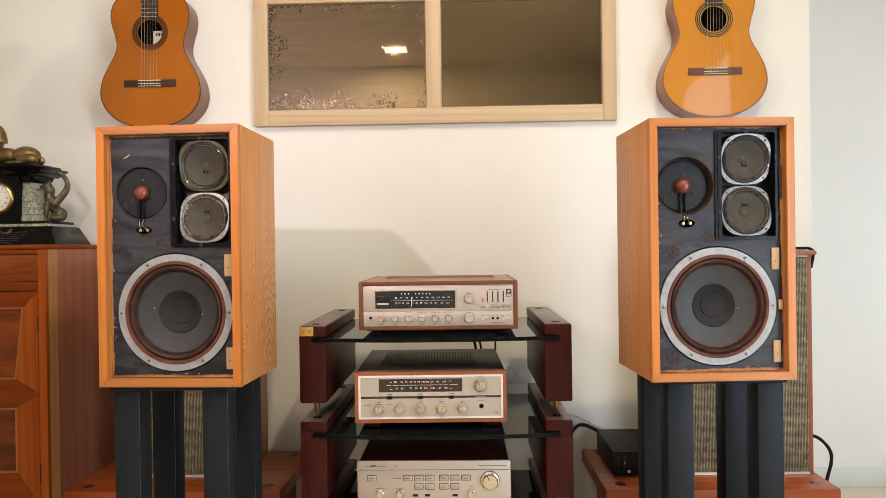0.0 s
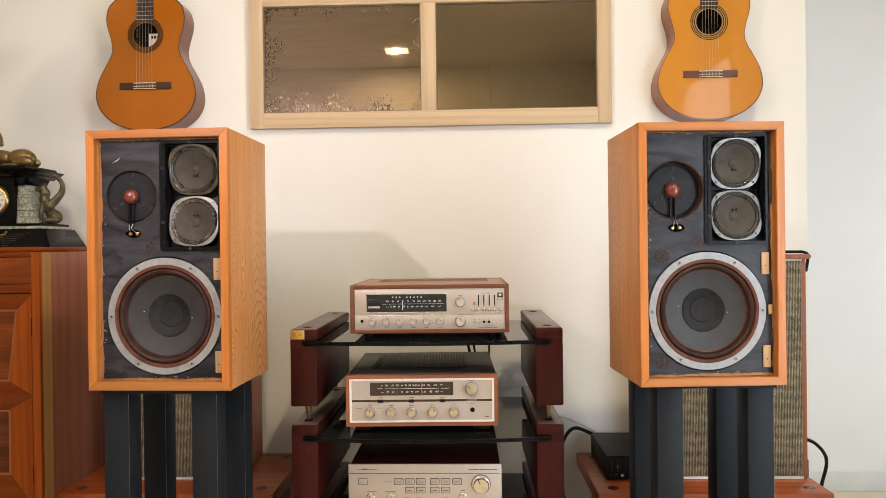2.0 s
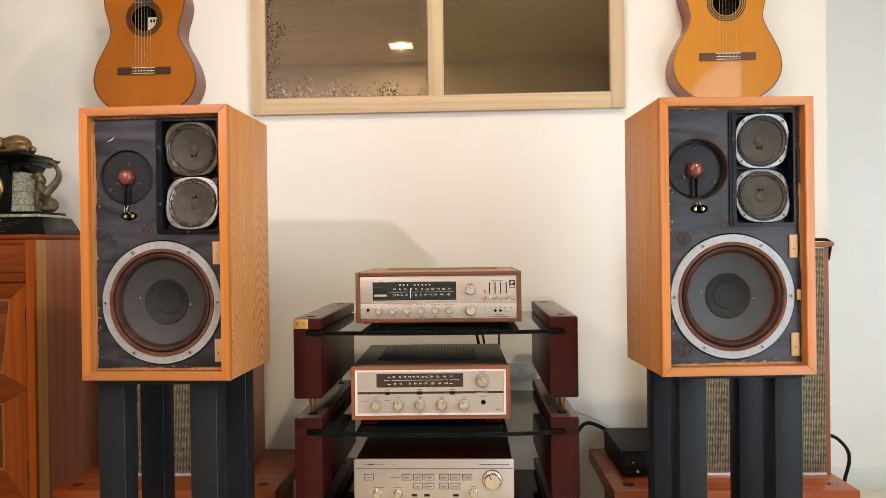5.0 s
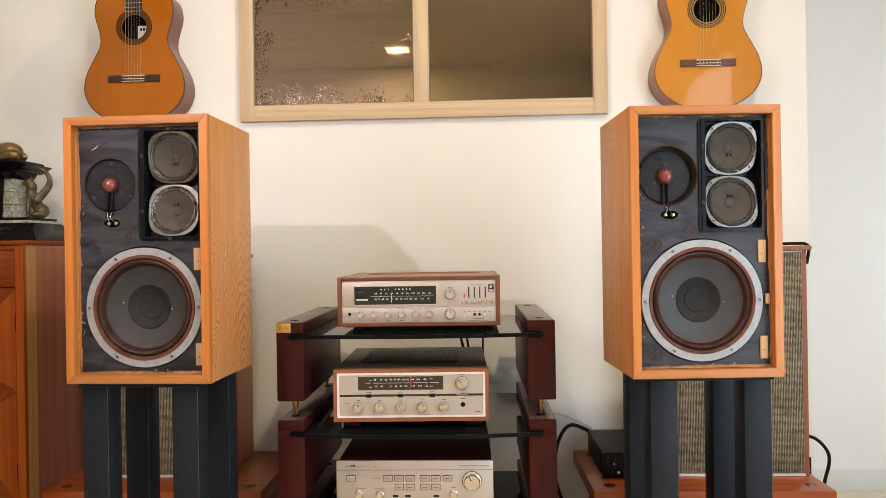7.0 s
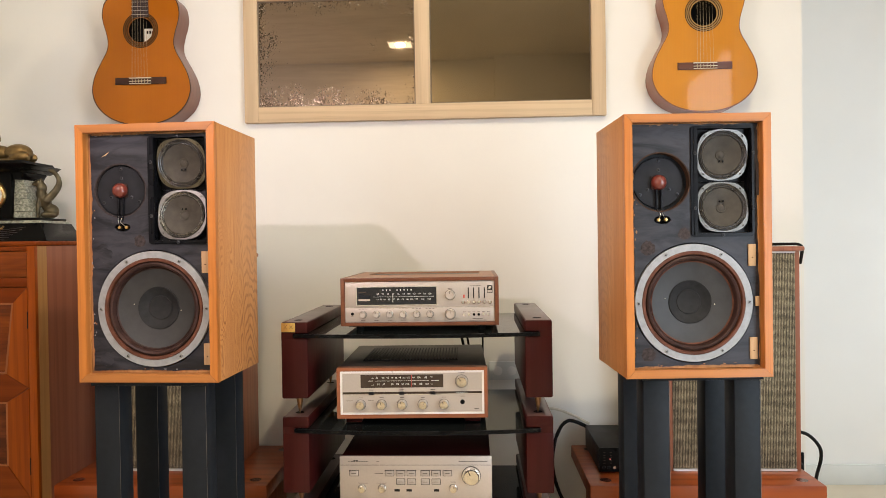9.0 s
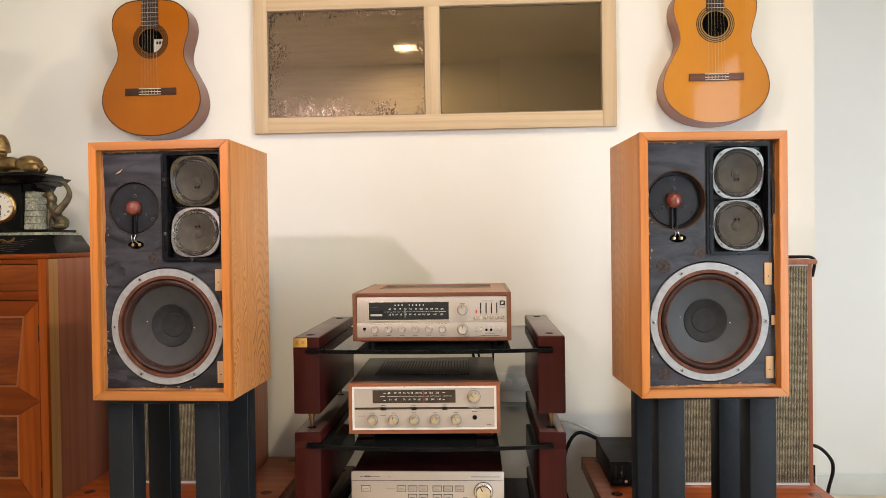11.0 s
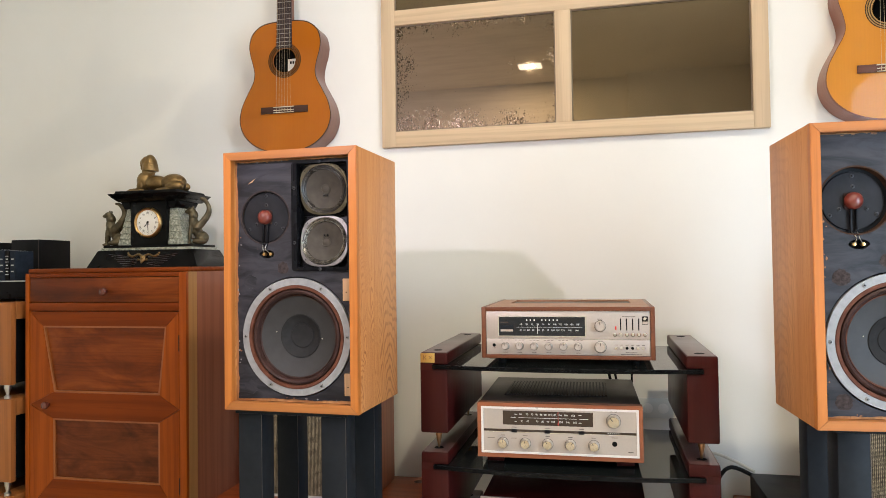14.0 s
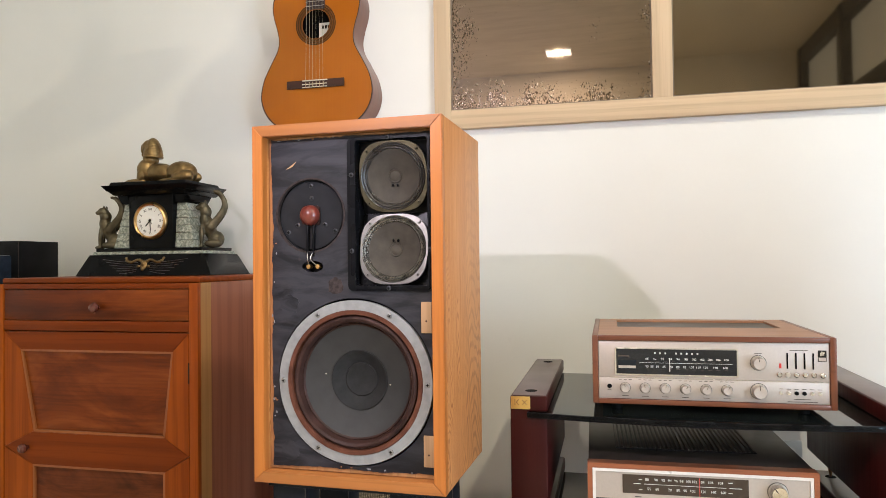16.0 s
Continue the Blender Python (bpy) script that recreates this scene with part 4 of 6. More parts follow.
for kx, mat in ((0.016, BLACK_STEEL), (0.032, BLACK_STEEL), (0.052, ALU_BRIGHT)):
    part("socket" if mat is BLACK_STEEL else "button", lathe([(0.0, -0.003), (0.0052, -0.003), (0.006, 0)], (kx, 0, 0.021), seg=16), mat, amp)

# ---- equipment rack ----


def equipment_rack():
    r = thing("equipment_rack", pose(-0.0105, 2.018, 0), "dark mahogany hi-fi rack with smoked glass shelves on spikes", "hi-fi rack")
    tiers = ((0.760, 0.985), (0.481, 0.706), (0.202, 0.427))
    hw, t, d = 0.397, 0.079, 0.56
    for z0, z1 in tiers:
        for side in (-1, 1):
            x0, x1 = (-hw, -hw + t) if side < 0 else (hw - t, hw)
            slot = z1 - 0.046
            p = part("pillar", boxed(x0, x1, 0, d, z0, slot, bevel=0.005), RACK_RED, r)
            part("cap", boxed(x0, x1, 0.0004, d, slot + 0.0125, z1, bevel=0.005), RACK_RED, p)
            core = (x0, x1 - 0.04) if side < 0 else (x0 + 0.04, x1)
            part("core", boxed(core[0] + 0.001, core[1] - 0.001, 0.0008, d - 0.006, slot - 0.004, slot + 0.017), RACK_RED, p)
            part("top_face", boxed(x0 + 0.004, x1 - 0.004, 0.005, d - 0.004, z1 - 0.002, z1 + 0.0006, bevel=0.0005), RACK_TOP_LIT, p)
            for y in (0.055, d - 0.06):
                part("spike_cup", lathe([(0, z1 + 0.0009), (0.009, z1 + 0.001), (0.0125, z1 + 0.0014), (0.0135, z1 + 0.0007)], ((x0 + x1) / 2, y, 0), "Z", 24), DARK_HOLE, p)
                if z0 > 0.3:
                    part("spike", lathe([(0.0, z0 - 0.054), (0.0025, z0 - 0.052), (0.011, z0 - 0.008), (0.0125, z0 - 0.002), (0.0125, z0 + 0.001)], ((x0 + x1) / 2, y, 0), "Z", 20), COPPER_SPIKE, r)
        g0 = z1 - 0.0445
        n = 20
        xs = [-hw + 0.036 + (2 * hw - 0.072) * i / n for i in range(n + 1)]
        front = [(x, -0.004 - 0.034 * (1 - (x / (hw - 0.036)) ** 2)) for x in xs]
        outline = front + [(hw - 0.045, d - 0.03), (-hw + 0.045, d - 0.03)]
        part("glass_shelf", prism(outline, g0, g0 + 0.0105, "XY", bevel=0.0015), SMOKED, r)
        part("shelf_edge", prism(front + [(x, y + 0.005) for x, y in front[::-1]], g0 - 0.0004, g0 + 0.0109, "XY", bevel=0.001), BLACK_PLASTIC, r)
    for z0, z1 in tiers[2:]:
        for side in (-1, 1):
            x = side * (hw - t / 2)
            part("foot", boxed(x - 0.05, x + 0.05, 0.0, d, 0, z0 - 0.0005, bevel=0.004), RACK_RED, r)
    plate = part("name_plate", boxed(-hw + 0.002, -hw + 0.043, -0.0022, -0.0002, 0.957, 0.9835, bevel=0.0006), GOLD_PLATE, r, "gold plate with a worn mark")
    z = 0.9715
    mark = bmesh.new()
    for bx, a in ((-hw + 0.011, 0), (-hw + 0.0165, 40), (-hw + 0.0165, -40), (-hw + 0.031, 45), (-hw + 0.031, -45)):
        bmesh.ops.create_cube(mark, size=1, matrix=pose(bx, -0.0026, z + (0.003 if a == 40 and bx < -hw + 0.02 else -0.003 if a == -40 else 0), 0, a, 0) @ Matrix.Diagonal((0.0017, 0.0006, 0.013 if a in (0, 45, -45) else 0.008, 1)))
    part("mark", mark, COPPER_SPIKE, plate)


equipment_rack()


def turned_metal():
    """Aluminium turned on a lathe: light gathers in fans round the centre."""
    n = Nodes("lathe turned aluminium", 0.22, 1.0)
    n.colour(n.ramp(n.noise(n.coords(), 60, 3), [(0.3, (0.60, 0.54, 0.44)), (0.7, (0.70, 0.63, 0.52))]))
    n.b.inputs["Anisotropic"].default_value = 0.85
    tan = n.t.nodes.new("ShaderNodeTangent")
    tan.direction_type, tan.axis = "RADIAL", "Y"
    n.link(tan.outputs[0], n.b.inputs["Tangent"])
    return n.m


TURNED = turned_metal()
KNOB_SIDE = plain("knurled aluminium", (0.42, 0.385, 0.34), 0.38, 0.8, 0, 0.2, 300, 0.5)


def knob(parent, x, z, r, depth, y, material=None, cap=None, name="knob"):
    k = part(name, lathe([(r * 1.12, 0), (r * 1.12, -depth * 0.18), (r, -depth * 0.22), (r * 0.97, -depth * 0.9), (r * 0.9, -depth), (0, -depth)], (x, y, z), seg=28), material or KNOB_SIDE, parent)
    part("shadow_ring", lathe([(r * 1.22, 0.0002), (r * 1.22, -0.0012), (r * 1.1, -0.0014)], (x, y, z), seg=28), STEEL_DARK, k)
    part("cap", lathe([(r * 0.90, -depth - 0.0001), (r * 0.87, -depth - 0.0010), (r * 0.45, -depth - 0.0006), (0, -depth - 0.0003)], (x, y, z), seg=24), cap or TURNED, k)
    a = random.uniform(-40, 40)
    part("pointer", boxed(-r * 0.05, r * 0.05, -0.0012, 0, r * 0.3, r * 0.95), INK, k, m=pose(x, y - depth - 0.0003, z, 0, a, 0))
    return k


def receiver():
    """Solid-state receiver in a walnut case; x runs from 0 to its width."""
    w, h, d = 0.470, 0.143, 0.43
    r = thing("stereo_receiver", pose(-0.2355, 2.052, 0.968), "silver vintage receiver in a walnut case on a glass shelf", "receiver")
    part("side_panel", boxed(0, 0.012, 0, d, 0, h, bevel=0.0015), WALNUT_DARK, r)
    part("side_panel", boxed(w - 0.012, w, 0, d, 0, h, bevel=0.0015), WALNUT_DARK, r)
    part("bottom_panel", boxed(0.0122, w - 0.0122, 0.0003, d, 0, 0.010, bevel=0.001), WALNUT_DARK, r)
    part("front_rail", boxed(0.0122, w - 0.0122, 0.0003, 0.012, h - 0.011, h, bevel=0.001), WALNUT_DARK, r)
    top = ring_plate([(0.0122, 0.0125), (w - 0.0122, 0.0125), (w - 0.0122, d), (0.0122, d)], [(0.055, 0.20), (w - 0.055, 0.20), (w - 0.055, d - 0.04), (0.055, d - 0.04)], 0, 0.012)
    part("top_panel", top, WALNUT_TOP, r, m=pose(0, 0, h - 0.0005, -90))
    part("top_grille", boxed(0.054, w - 0.054, 0.198, d - 0.038, h - 0.011, h - 0.0055), BROWN_TOP, r)
    part("chassis", boxed(0.02, w - 0.02, 0.02, d - 0.01, -0.004, 0.0), BLACK_METAL, r)
    for x in (0.05, w - 0.05):
        for y in (0.05, d - 0.06):
            part("foot", lathe([(0, -0.0165), (0.011, -0.0165), (0.012, -0.004), (0, -0.004)], (x, y, 0), "Z", 18), RUBBER, r)
    f = 0.0045
    fz0, fz1, split = 0.0105, h - 0.0115, 0.0545
    face = part("face_plate", boxed(0.0126, w - 0.0126, f, f + 0.006, split + 0.0006, fz1, bevel=0.0012), ALU, r, "brushed silver face plate")
    low = part("lower_face", boxed(0.0126, w - 0.0126, f, f + 0.006, fz0, split - 0.0006, bevel=0.0012), ALU, r)
    part("bright_line", boxed(0.013, w - 0.013, f - 0.0005, f + 0.001, split - 0.0005, split + 0.0005), ALU_BRIGHT, face)
    x0, x1, z0, z1 = 0.049, 0.286, 0.063, 0.115
    dial = part("tuning_dial", boxed(x0, x1, f - 0.0008, f + 0.001, z0, z1), DIAL_BLACK, face, "black tuning dial with white figures")
    frame_ = ring_plate(rounded(x0 - 0.0025, x1 + 0.0025, z0 - 0.0025, z1 + 0.0025, 0.001, 1), rounded(x0, x1, z0, z1, 0.0008, 1), f - 0.0022, f)
    part("dial_frame", frame_, ALU_BRIGHT, face)
    y = f - 0.0012
    for i, t in enumerate("88 90 92 94 96 98 100 102 104 106 108".split()):
        lettering("figure", t, 0.0066, DIAL_WHITE, dial, pose(x0 + 0.062 + i * 0.0155, y, 0.0945))
    for px_, t in zip((0.062, 0.072, 0.0825, 0.096, 0.110, 0.123, 0.136, 0.150, 0.163, 0.177, 0.196, 0.215), "53 55 60 65 70 80 90 100 110 120 140 160".split()):
        lettering("figure", t, 0.0066, DIAL_WHITE, dial, pose(x0 + px_, y, 0.0785))
    bars("scale_line", [(x0 + 0.138, 0.0865, 0.182, 0.0005)], y, DIAL_WHITE, dial)
    bars("small_print", [(x0 + 0.062 + i * 0.0155, 0.0735, 0.007, 0.0008) for i in range(11)] + [(x0 + 0.068 + i * 0.0155, 0.0895, 0.005, 0.0008) for i in range(11)], y, INK, dial)
    bars("maker_mark", [(x0 + 0.078 + i * 0.0105, 0.1065, 0.0032, 0.0036) for i in range(9) if i != 3], y, DIAL_WHITE, dial)
    part("needle", boxed(x0 + 0.1065, x0 + 0.108, y - 0.0006, y + 0.0002, 0.069, 0.097), DIAL_WHITE, dial)
    part("meter", boxed(x0 + 0.004, x0 + 0.040, f - 0.0016, f - 0.0006, 0.0725, 0.092, bevel=0.0005), BLACK_STEEL, dial)
    part("meter_scale", boxed(x0 + 0.0045, x0 + 0.0395, f - 0.0021, f - 0.0015, 0.0745, 0.080), ALU_WARM, dial)
    part("stereo_lamp", boxed(x0 + 0.004, x0 + 0.026, f - 0.0016, f - 0.0006, 0.0985, 0.1015), INK, dial)
    knob(face, 0.3265, 0.0905, 0.0128, 0.016, f, cap=ALU)
    knob(low, 0.3265, 0.0335, 0.0135, 0.017, f, cap=ALU_WARM)
    for i in range(6):
        knob(low, 0.0665 + i * 0.0400, 0.034, 0.0092, 0.014, f, cap=ALU)
        bars("print", [(0.0665 + i * 0.04 + k * 0.010, 0.0505, 0.006, 0.0010) for k in (-1, 0, 1)] + [(0.0665 + i * 0.04, 0.0165, 0.013, 0.0010)], f - 0.0002, INK, low)
    part("phone_jack", lathe([(0.0, -0.0006), (0.0032, -0.0008), (0.0046, -0.0012), (0.0048, 0)], (0.0345, f, 0.036), seg=18), DARK_HOLE, low)
    bars("print", [(0.0345, 0.028, 0.008, 0.001), (0.3265, 0.1095, 0.014, 0.001), (0.3265, 0.106, 0.010, 0.001), (0.402, 0.1165, 0.034, 0.001), (0.407, 0.0195, 0.03, 0.0012), (0.407, 0.0145, 0.055, 0.001)], f - 0.0002, INK, low)
    for i in range(4):
        part("slider", boxed(0.379 + i * 0.0158, 0.382 + i * 0.0158, f - 0.0016, f + 0.0003, 0.0795, 0.1115, bevel=0.0005), BLACK_PLASTIC, face)
    part("power_lamp", boxed(0.3655, 0.3695, f - 0.0014, f + 0.0003, 0.0805, 0.0905, bevel=0.0004), RED, face)
    for i in range(6):
        part("button", lathe([(0.0052, 0), (0.005, -0.005), (0.0036, -0.0062), (0, -0.0062)], (0.365 + i * 0.0158, f, 0.068), seg=16), BLACK_STEEL if i in () else ALU_BRIGHT, face)
    for i in range(6):
        part("button", lathe([(0.004, 0), (0.0038, -0.003), (0, -0.0034)], (0.368 + i * 0.0142, f, 0.0315), seg=14), DARK_HOLE if i in (2, 3) else ALU_BRIGHT, low)
    bars("print", [(0.368 + i * 0.0142, 0.0395, 0.008, 0.001) for i in range(6)], f - 0.0002, INK, low)
    badge = part("badge", boxed(0.4365, 0.452, f - 0.0012, f, 0.095, 0.1175, bevel=0.0004), INK_DARK, face, "small black and silver badge")
    part("badge_mark", prism([(0.4395, 0.111), (0.443, 0.1155), (0.449, 0.1135), (0.447, 0.108), (0.441, 0.106)], f - 0.0016, f - 0.0011), ALU_BRIGHT, badge)
    part("badge_foot", boxed(0.4375, 0.451, f - 0.0016, f - 0.0011, 0.0962, 0.1035), ALU, badge)
    return r


receiver()


def tuner():
    """Older receiver with a brown dial and bright-edged plate."""
    w, h, d = 0.447, 0.150, 0.45
    r = thing("stereo_tuner", pose(-0.2490, 2.040, 0.6955, 0, 0, 1.2), "silver vintage tuner with red wood surround and brown cover", "tuner")
    o, i_ = rounded(0, w, 0, h, 0.002, 2), rounded(0.010, w - 0.010, 0.011, h - 0.010, 0.001, 2)
    part("wood_surround", ring_plate(o, i_, 0, 0.03), WALNUT, r, "red brown wooden surround")
    part("case", boxed(0.002, w - 0.002, 0.0302, d, 0.002, h - 0.0005, bevel=0.003), BROWN_TOP, r)
    vent = part("vent_plate", boxed(0.062, w - 0.088, 0.125, d - 0.08, h - 0.0006, h + 0.0012), BLACK_METAL, r)
    for k in range(30):
        x = 0.066 + k * (w - 0.158) / 29
        part("vent_rib", boxed(x - 0.0026, x + 0.0026, 0.128, d - 0.083, h + 0.0012, h + 0.0045, bevel=0.001), BROWN_TOP, vent)
    for x in (0.045, w - 0.045):
        for y in (0.05, d - 0.06):
            part("foot", boxed(x - 0.024, x + 0.024, y - 0.015, y + 0.015, -0.0205, 0.0005, bevel=0.003), RACK_RED, r)
    f = 0.004
    frame_ = ring_plate(rounded(0.0103, w - 0.0103, 0.0113, h - 0.0103, 0.0015, 2), rounded(0.0165, w - 0.0165, 0.0165, h - 0.0165, 0.001, 2), f - 0.003, f + 0.008)
    face = part("face_plate", boxed(0.0166, w - 0.0166, f, f + 0.006, 0.0166, h - 0.0166), ALU, r, "brushed silver face plate")
    part("bright_frame", frame_, FRAME_BRIGHT, face)
    x0, x1, z0, z1 = 0.071, 0.3165, 0.090, 0.1285
    dial = part("tuning_dial", boxed(x0, x1, f - 0.001, f + 0.001, z0, z1), DIAL_BROWN, face, "brown tuning dial with pale figures")
    y = f - 0.0014
    for px_, t in zip((0.049, 0.067, 0.081, 0.094, 0.106, 0.117, 0.130, 0.142, 0.156, 0.173, 0.192), "88 90 92 94 96 98 100 102 104 106 108".split()):
        lettering("figure", t, 0.0074, DIAL_WHITE, dial, pose(x0 + px_, y, 0.1195))
    for px_, t in zip((0.053, 0.069, 0.094, 0.110, 0.124, 0.138, 0.159, 0.178, 0.197), "55 60 70 80 90 100 120 140 160".split()):
        lettering("figure", t, 0.0074, DIAL_WHITE, dial, pose(x0 + px_, y, 0.1005))
    bars("scale_line", [(x0 + 0.123, 0.1102, 0.160, 0.0008), (x0 + 0.221, 0.1102, 0.024, 0.0012), (x0 + 0.029, 0.1105, 0.014, 0.0012), (x0 + 0.036, 0.119, 0.007, 0.0012), (x0 + 0.036, 0.0985, 0.007, 0.0012), (x0 + 0.211, 0.121, 0.008, 0.0012), (x0 + 0.211, 0.1, 0.008, 0.0012)], y, DIAL_WHITE, dial)
    part("needle", boxed(x0 + 0.1515, x0 + 0.1525, y - 0.0006, y + 0.0002, 0.091, 0.1275), RED, dial)
    knob(face, 0.3705, 0.1075, 0.0162, 0.018, f)
    bars("print", [(0.3705, 0.1325, 0.018, 0.0013), (0.3725, 0.063, 0.016, 0.0013), (0.4145, 0.0255, 0.014, 0.0016)], f - 0.0002, INK, face)
    stripe = part("stripe", boxed(0.0172, w - 0.0172, f - 0.0008, f + 0.0005, 0.0712, 0.0775), DIAL_BROWN, face, "thin dark stripe with three switches")
    part("stripe_line", boxed(0.0172, w - 0.0172, f - 0.0008, f + 0.0005, 0.0690, 0.0702), ALU_BRIGHT, face)
    for sx in (0.102, 0.193, 0.285):
        part("switch", boxed(sx - 0.0075, sx + 0.0075, f - 0.003, f - 0.0007, 0.0690, 0.0785, bevel=0.0008), BLACK_PLASTIC, stripe)
        bars("print", [(sx, 0.0835, 0.013, 0.0014), (sx - 0.015, 0.0744, 0.008, 0.0014), (sx + 0.014, 0.0744, 0.005, 0.0014)], f - 0.0009, INK, stripe)
    bars("print", [(0.356 + k * 0.0055, 0.0745, 0.003, 0.0022) for k in range(6)], f - 0.0009, DIAL_WHITE, stripe)
    for k, kx in enumerate((0.0705, 0.1325, 0.1935, 0.255, 0.3175)):
        knob(face, kx, 0.040, 0.0128, 0.017, f)
        bars("print", [(kx, 0.0605, 0.012, 0.0013)] + ([(kx - 0.033, 0.052, 0.02, 0.001), (kx + 0.03, 0.053, 0.018, 0.001)] if k == 0 else []), f - 0.0002, INK, face)
    part("phone_jack", lathe([(0.0, -0.0008), (0.0042, -0.001), (0.0065, -0.0016), (0.007, 0)], (0.3725, f, 0.046), seg=20), DARK_HOLE, face)
    return r


tuner()


def amplifier():
    w, h, d = 0.455, 0.168, 0.40
    r = thing("integrated_amplifier", pose(-0.2480, 2.060, 0.410), "champagne silver integrated amplifier with a glossy dark red top", "amplifier")
    part("case", boxed(0.004, w - 0.004, 0.008, d, 0.0, h - 0.002, bevel=0.003), RACK_RED, r)
    face = part("face_plate", boxed(0, w, 0, 0.0078, 0.0, h, bevel=0.0015), ALU_WARM, r, "champagne brushed face plate")
    part("groove", boxed(0.002, w - 0.002, -0.0003, 0.0006, 0.1405, 0.1418), INK_DARK, face)
    for x in (0.05, w - 0.05):
        for y in (0.06, d - 0.07):
            part("foot", lathe([(0, -0.0165), (0.022, -0.0165), (0.024, 0), (0, 0)], (x, y, 0), "Z", 24), RUBBER, r)
    bars("maker_mark", [(0.030 + k * 0.0075, 0.1525 + (0.001 if k in (2, 3) else 0), 0.006, 0.0012 if k not in (2, 3) else 0.004) for k in range(8)], -0.0003, INK_DARK, face)
    bars("print", [(0.115, 0.1515, 0.008, 0.001), (0.40, 0.1525, 0.085, 0.0016), (0.118, 0.116, 0.026, 0.001), (0.07, 0.087, 0.03, 0.001), (0.125, 0.087, 0.03, 0.001), (0.34, 0.0905, 0.014, 0.001)], -0.0003, INK, face)
    for x, z, bw in [(0.043, 0.117, 0.025)] + [(x, 0.117, 0.025) for x in (0.150, 0.183, 0.2155, 0.257, 0.289, 0.323)] + [(x, 0.0915, 0.024) for x in (0.183, 0.2155, 0.257, 0.289)]:
        b = part("push_button", boxed(x - bw / 2, x + bw / 2, -0.0035, 0.0005, z - 0.0078, z + 0.0078, bevel=0.0015), ALU, face)
        part("button_gap", ring_plate(rounded(x - bw / 2 - 0.0014, x + bw / 2 + 0.0014, z - 0.0092, z + 0.0092, 0.001, 1), rounded(x - bw / 2, x + bw / 2, z - 0.0078, z + 0.0078, 0.001, 1), -0.0004, 0.0003), INK_DARK, b)
        bars("print", [(x, z, bw * 0.55, 0.0011)], -0.0036, INK, b)
    part("volume_ring", ring_plate(circle(0.394, 0.109, 0.0285), circle(0.394, 0.109, 0.0262), -0.0006, 0.0004), INK_DARK, face)
    knob(face, 0.394, 0.109, 0.0238, 0.02, 0.0, ALU_BRIGHT, TURNED, "volume_knob")
    for x in (0.067, 0.127, 0.34):
        knob(face, x, 0.0715, 0.0105, 0.014, 0.0, ALU_BRIGHT)
    for x in (0.172, 0.208, 0.29):
        part("slot", boxed(x - 0.008, x + 0.008, -0.0006, 0.0005, 0.062, 0.069), INK_DARK, face)
    return r


amplifier()

# daylight opening past the corner, out of view; the glowing window is added
w3 = thing("window_3", pose(3.4, 1.5, 0), "tall pale frosted window added unseen in the side wall", "window", kind="structure")
part("pane", boxed(-0.012, -0.006, 0.05, 1.45, 0.9, 2.6), SKY_GLASS, w3)
for a0, a1, b0, b1 in ((0.0, 0.05, 0.85, 2.65), (1.45, 1.5, 0.85, 2.65), (0.051, 1.449, 0.85, 0.9), (0.051, 1.449, 2.6, 2.65)):
    part("window_frame", boxed(-0.03, -0.001, a0, a1, b0, b1, bevel=0.003), SKIRT, w3)

outlet = thing("wall_socket", pose(0.215, WALL_Y, 0.665), "grey white wall socket plate behind the rack", "wall socket")
part("plate", boxed(0, 0.125, -0.009, -0.0005, 0, 0.072, bevel=0.002), SKIRT, outlet)
for sx in (0.035, 0.09):
    part("socket", lathe([(0.0, -0.0098), (0.017, -0.0096), (0.019, -0.0088)], (sx, 0, 0.036), seg=20), WALL_COOL, outlet)

# ---- wooden cabinet ----


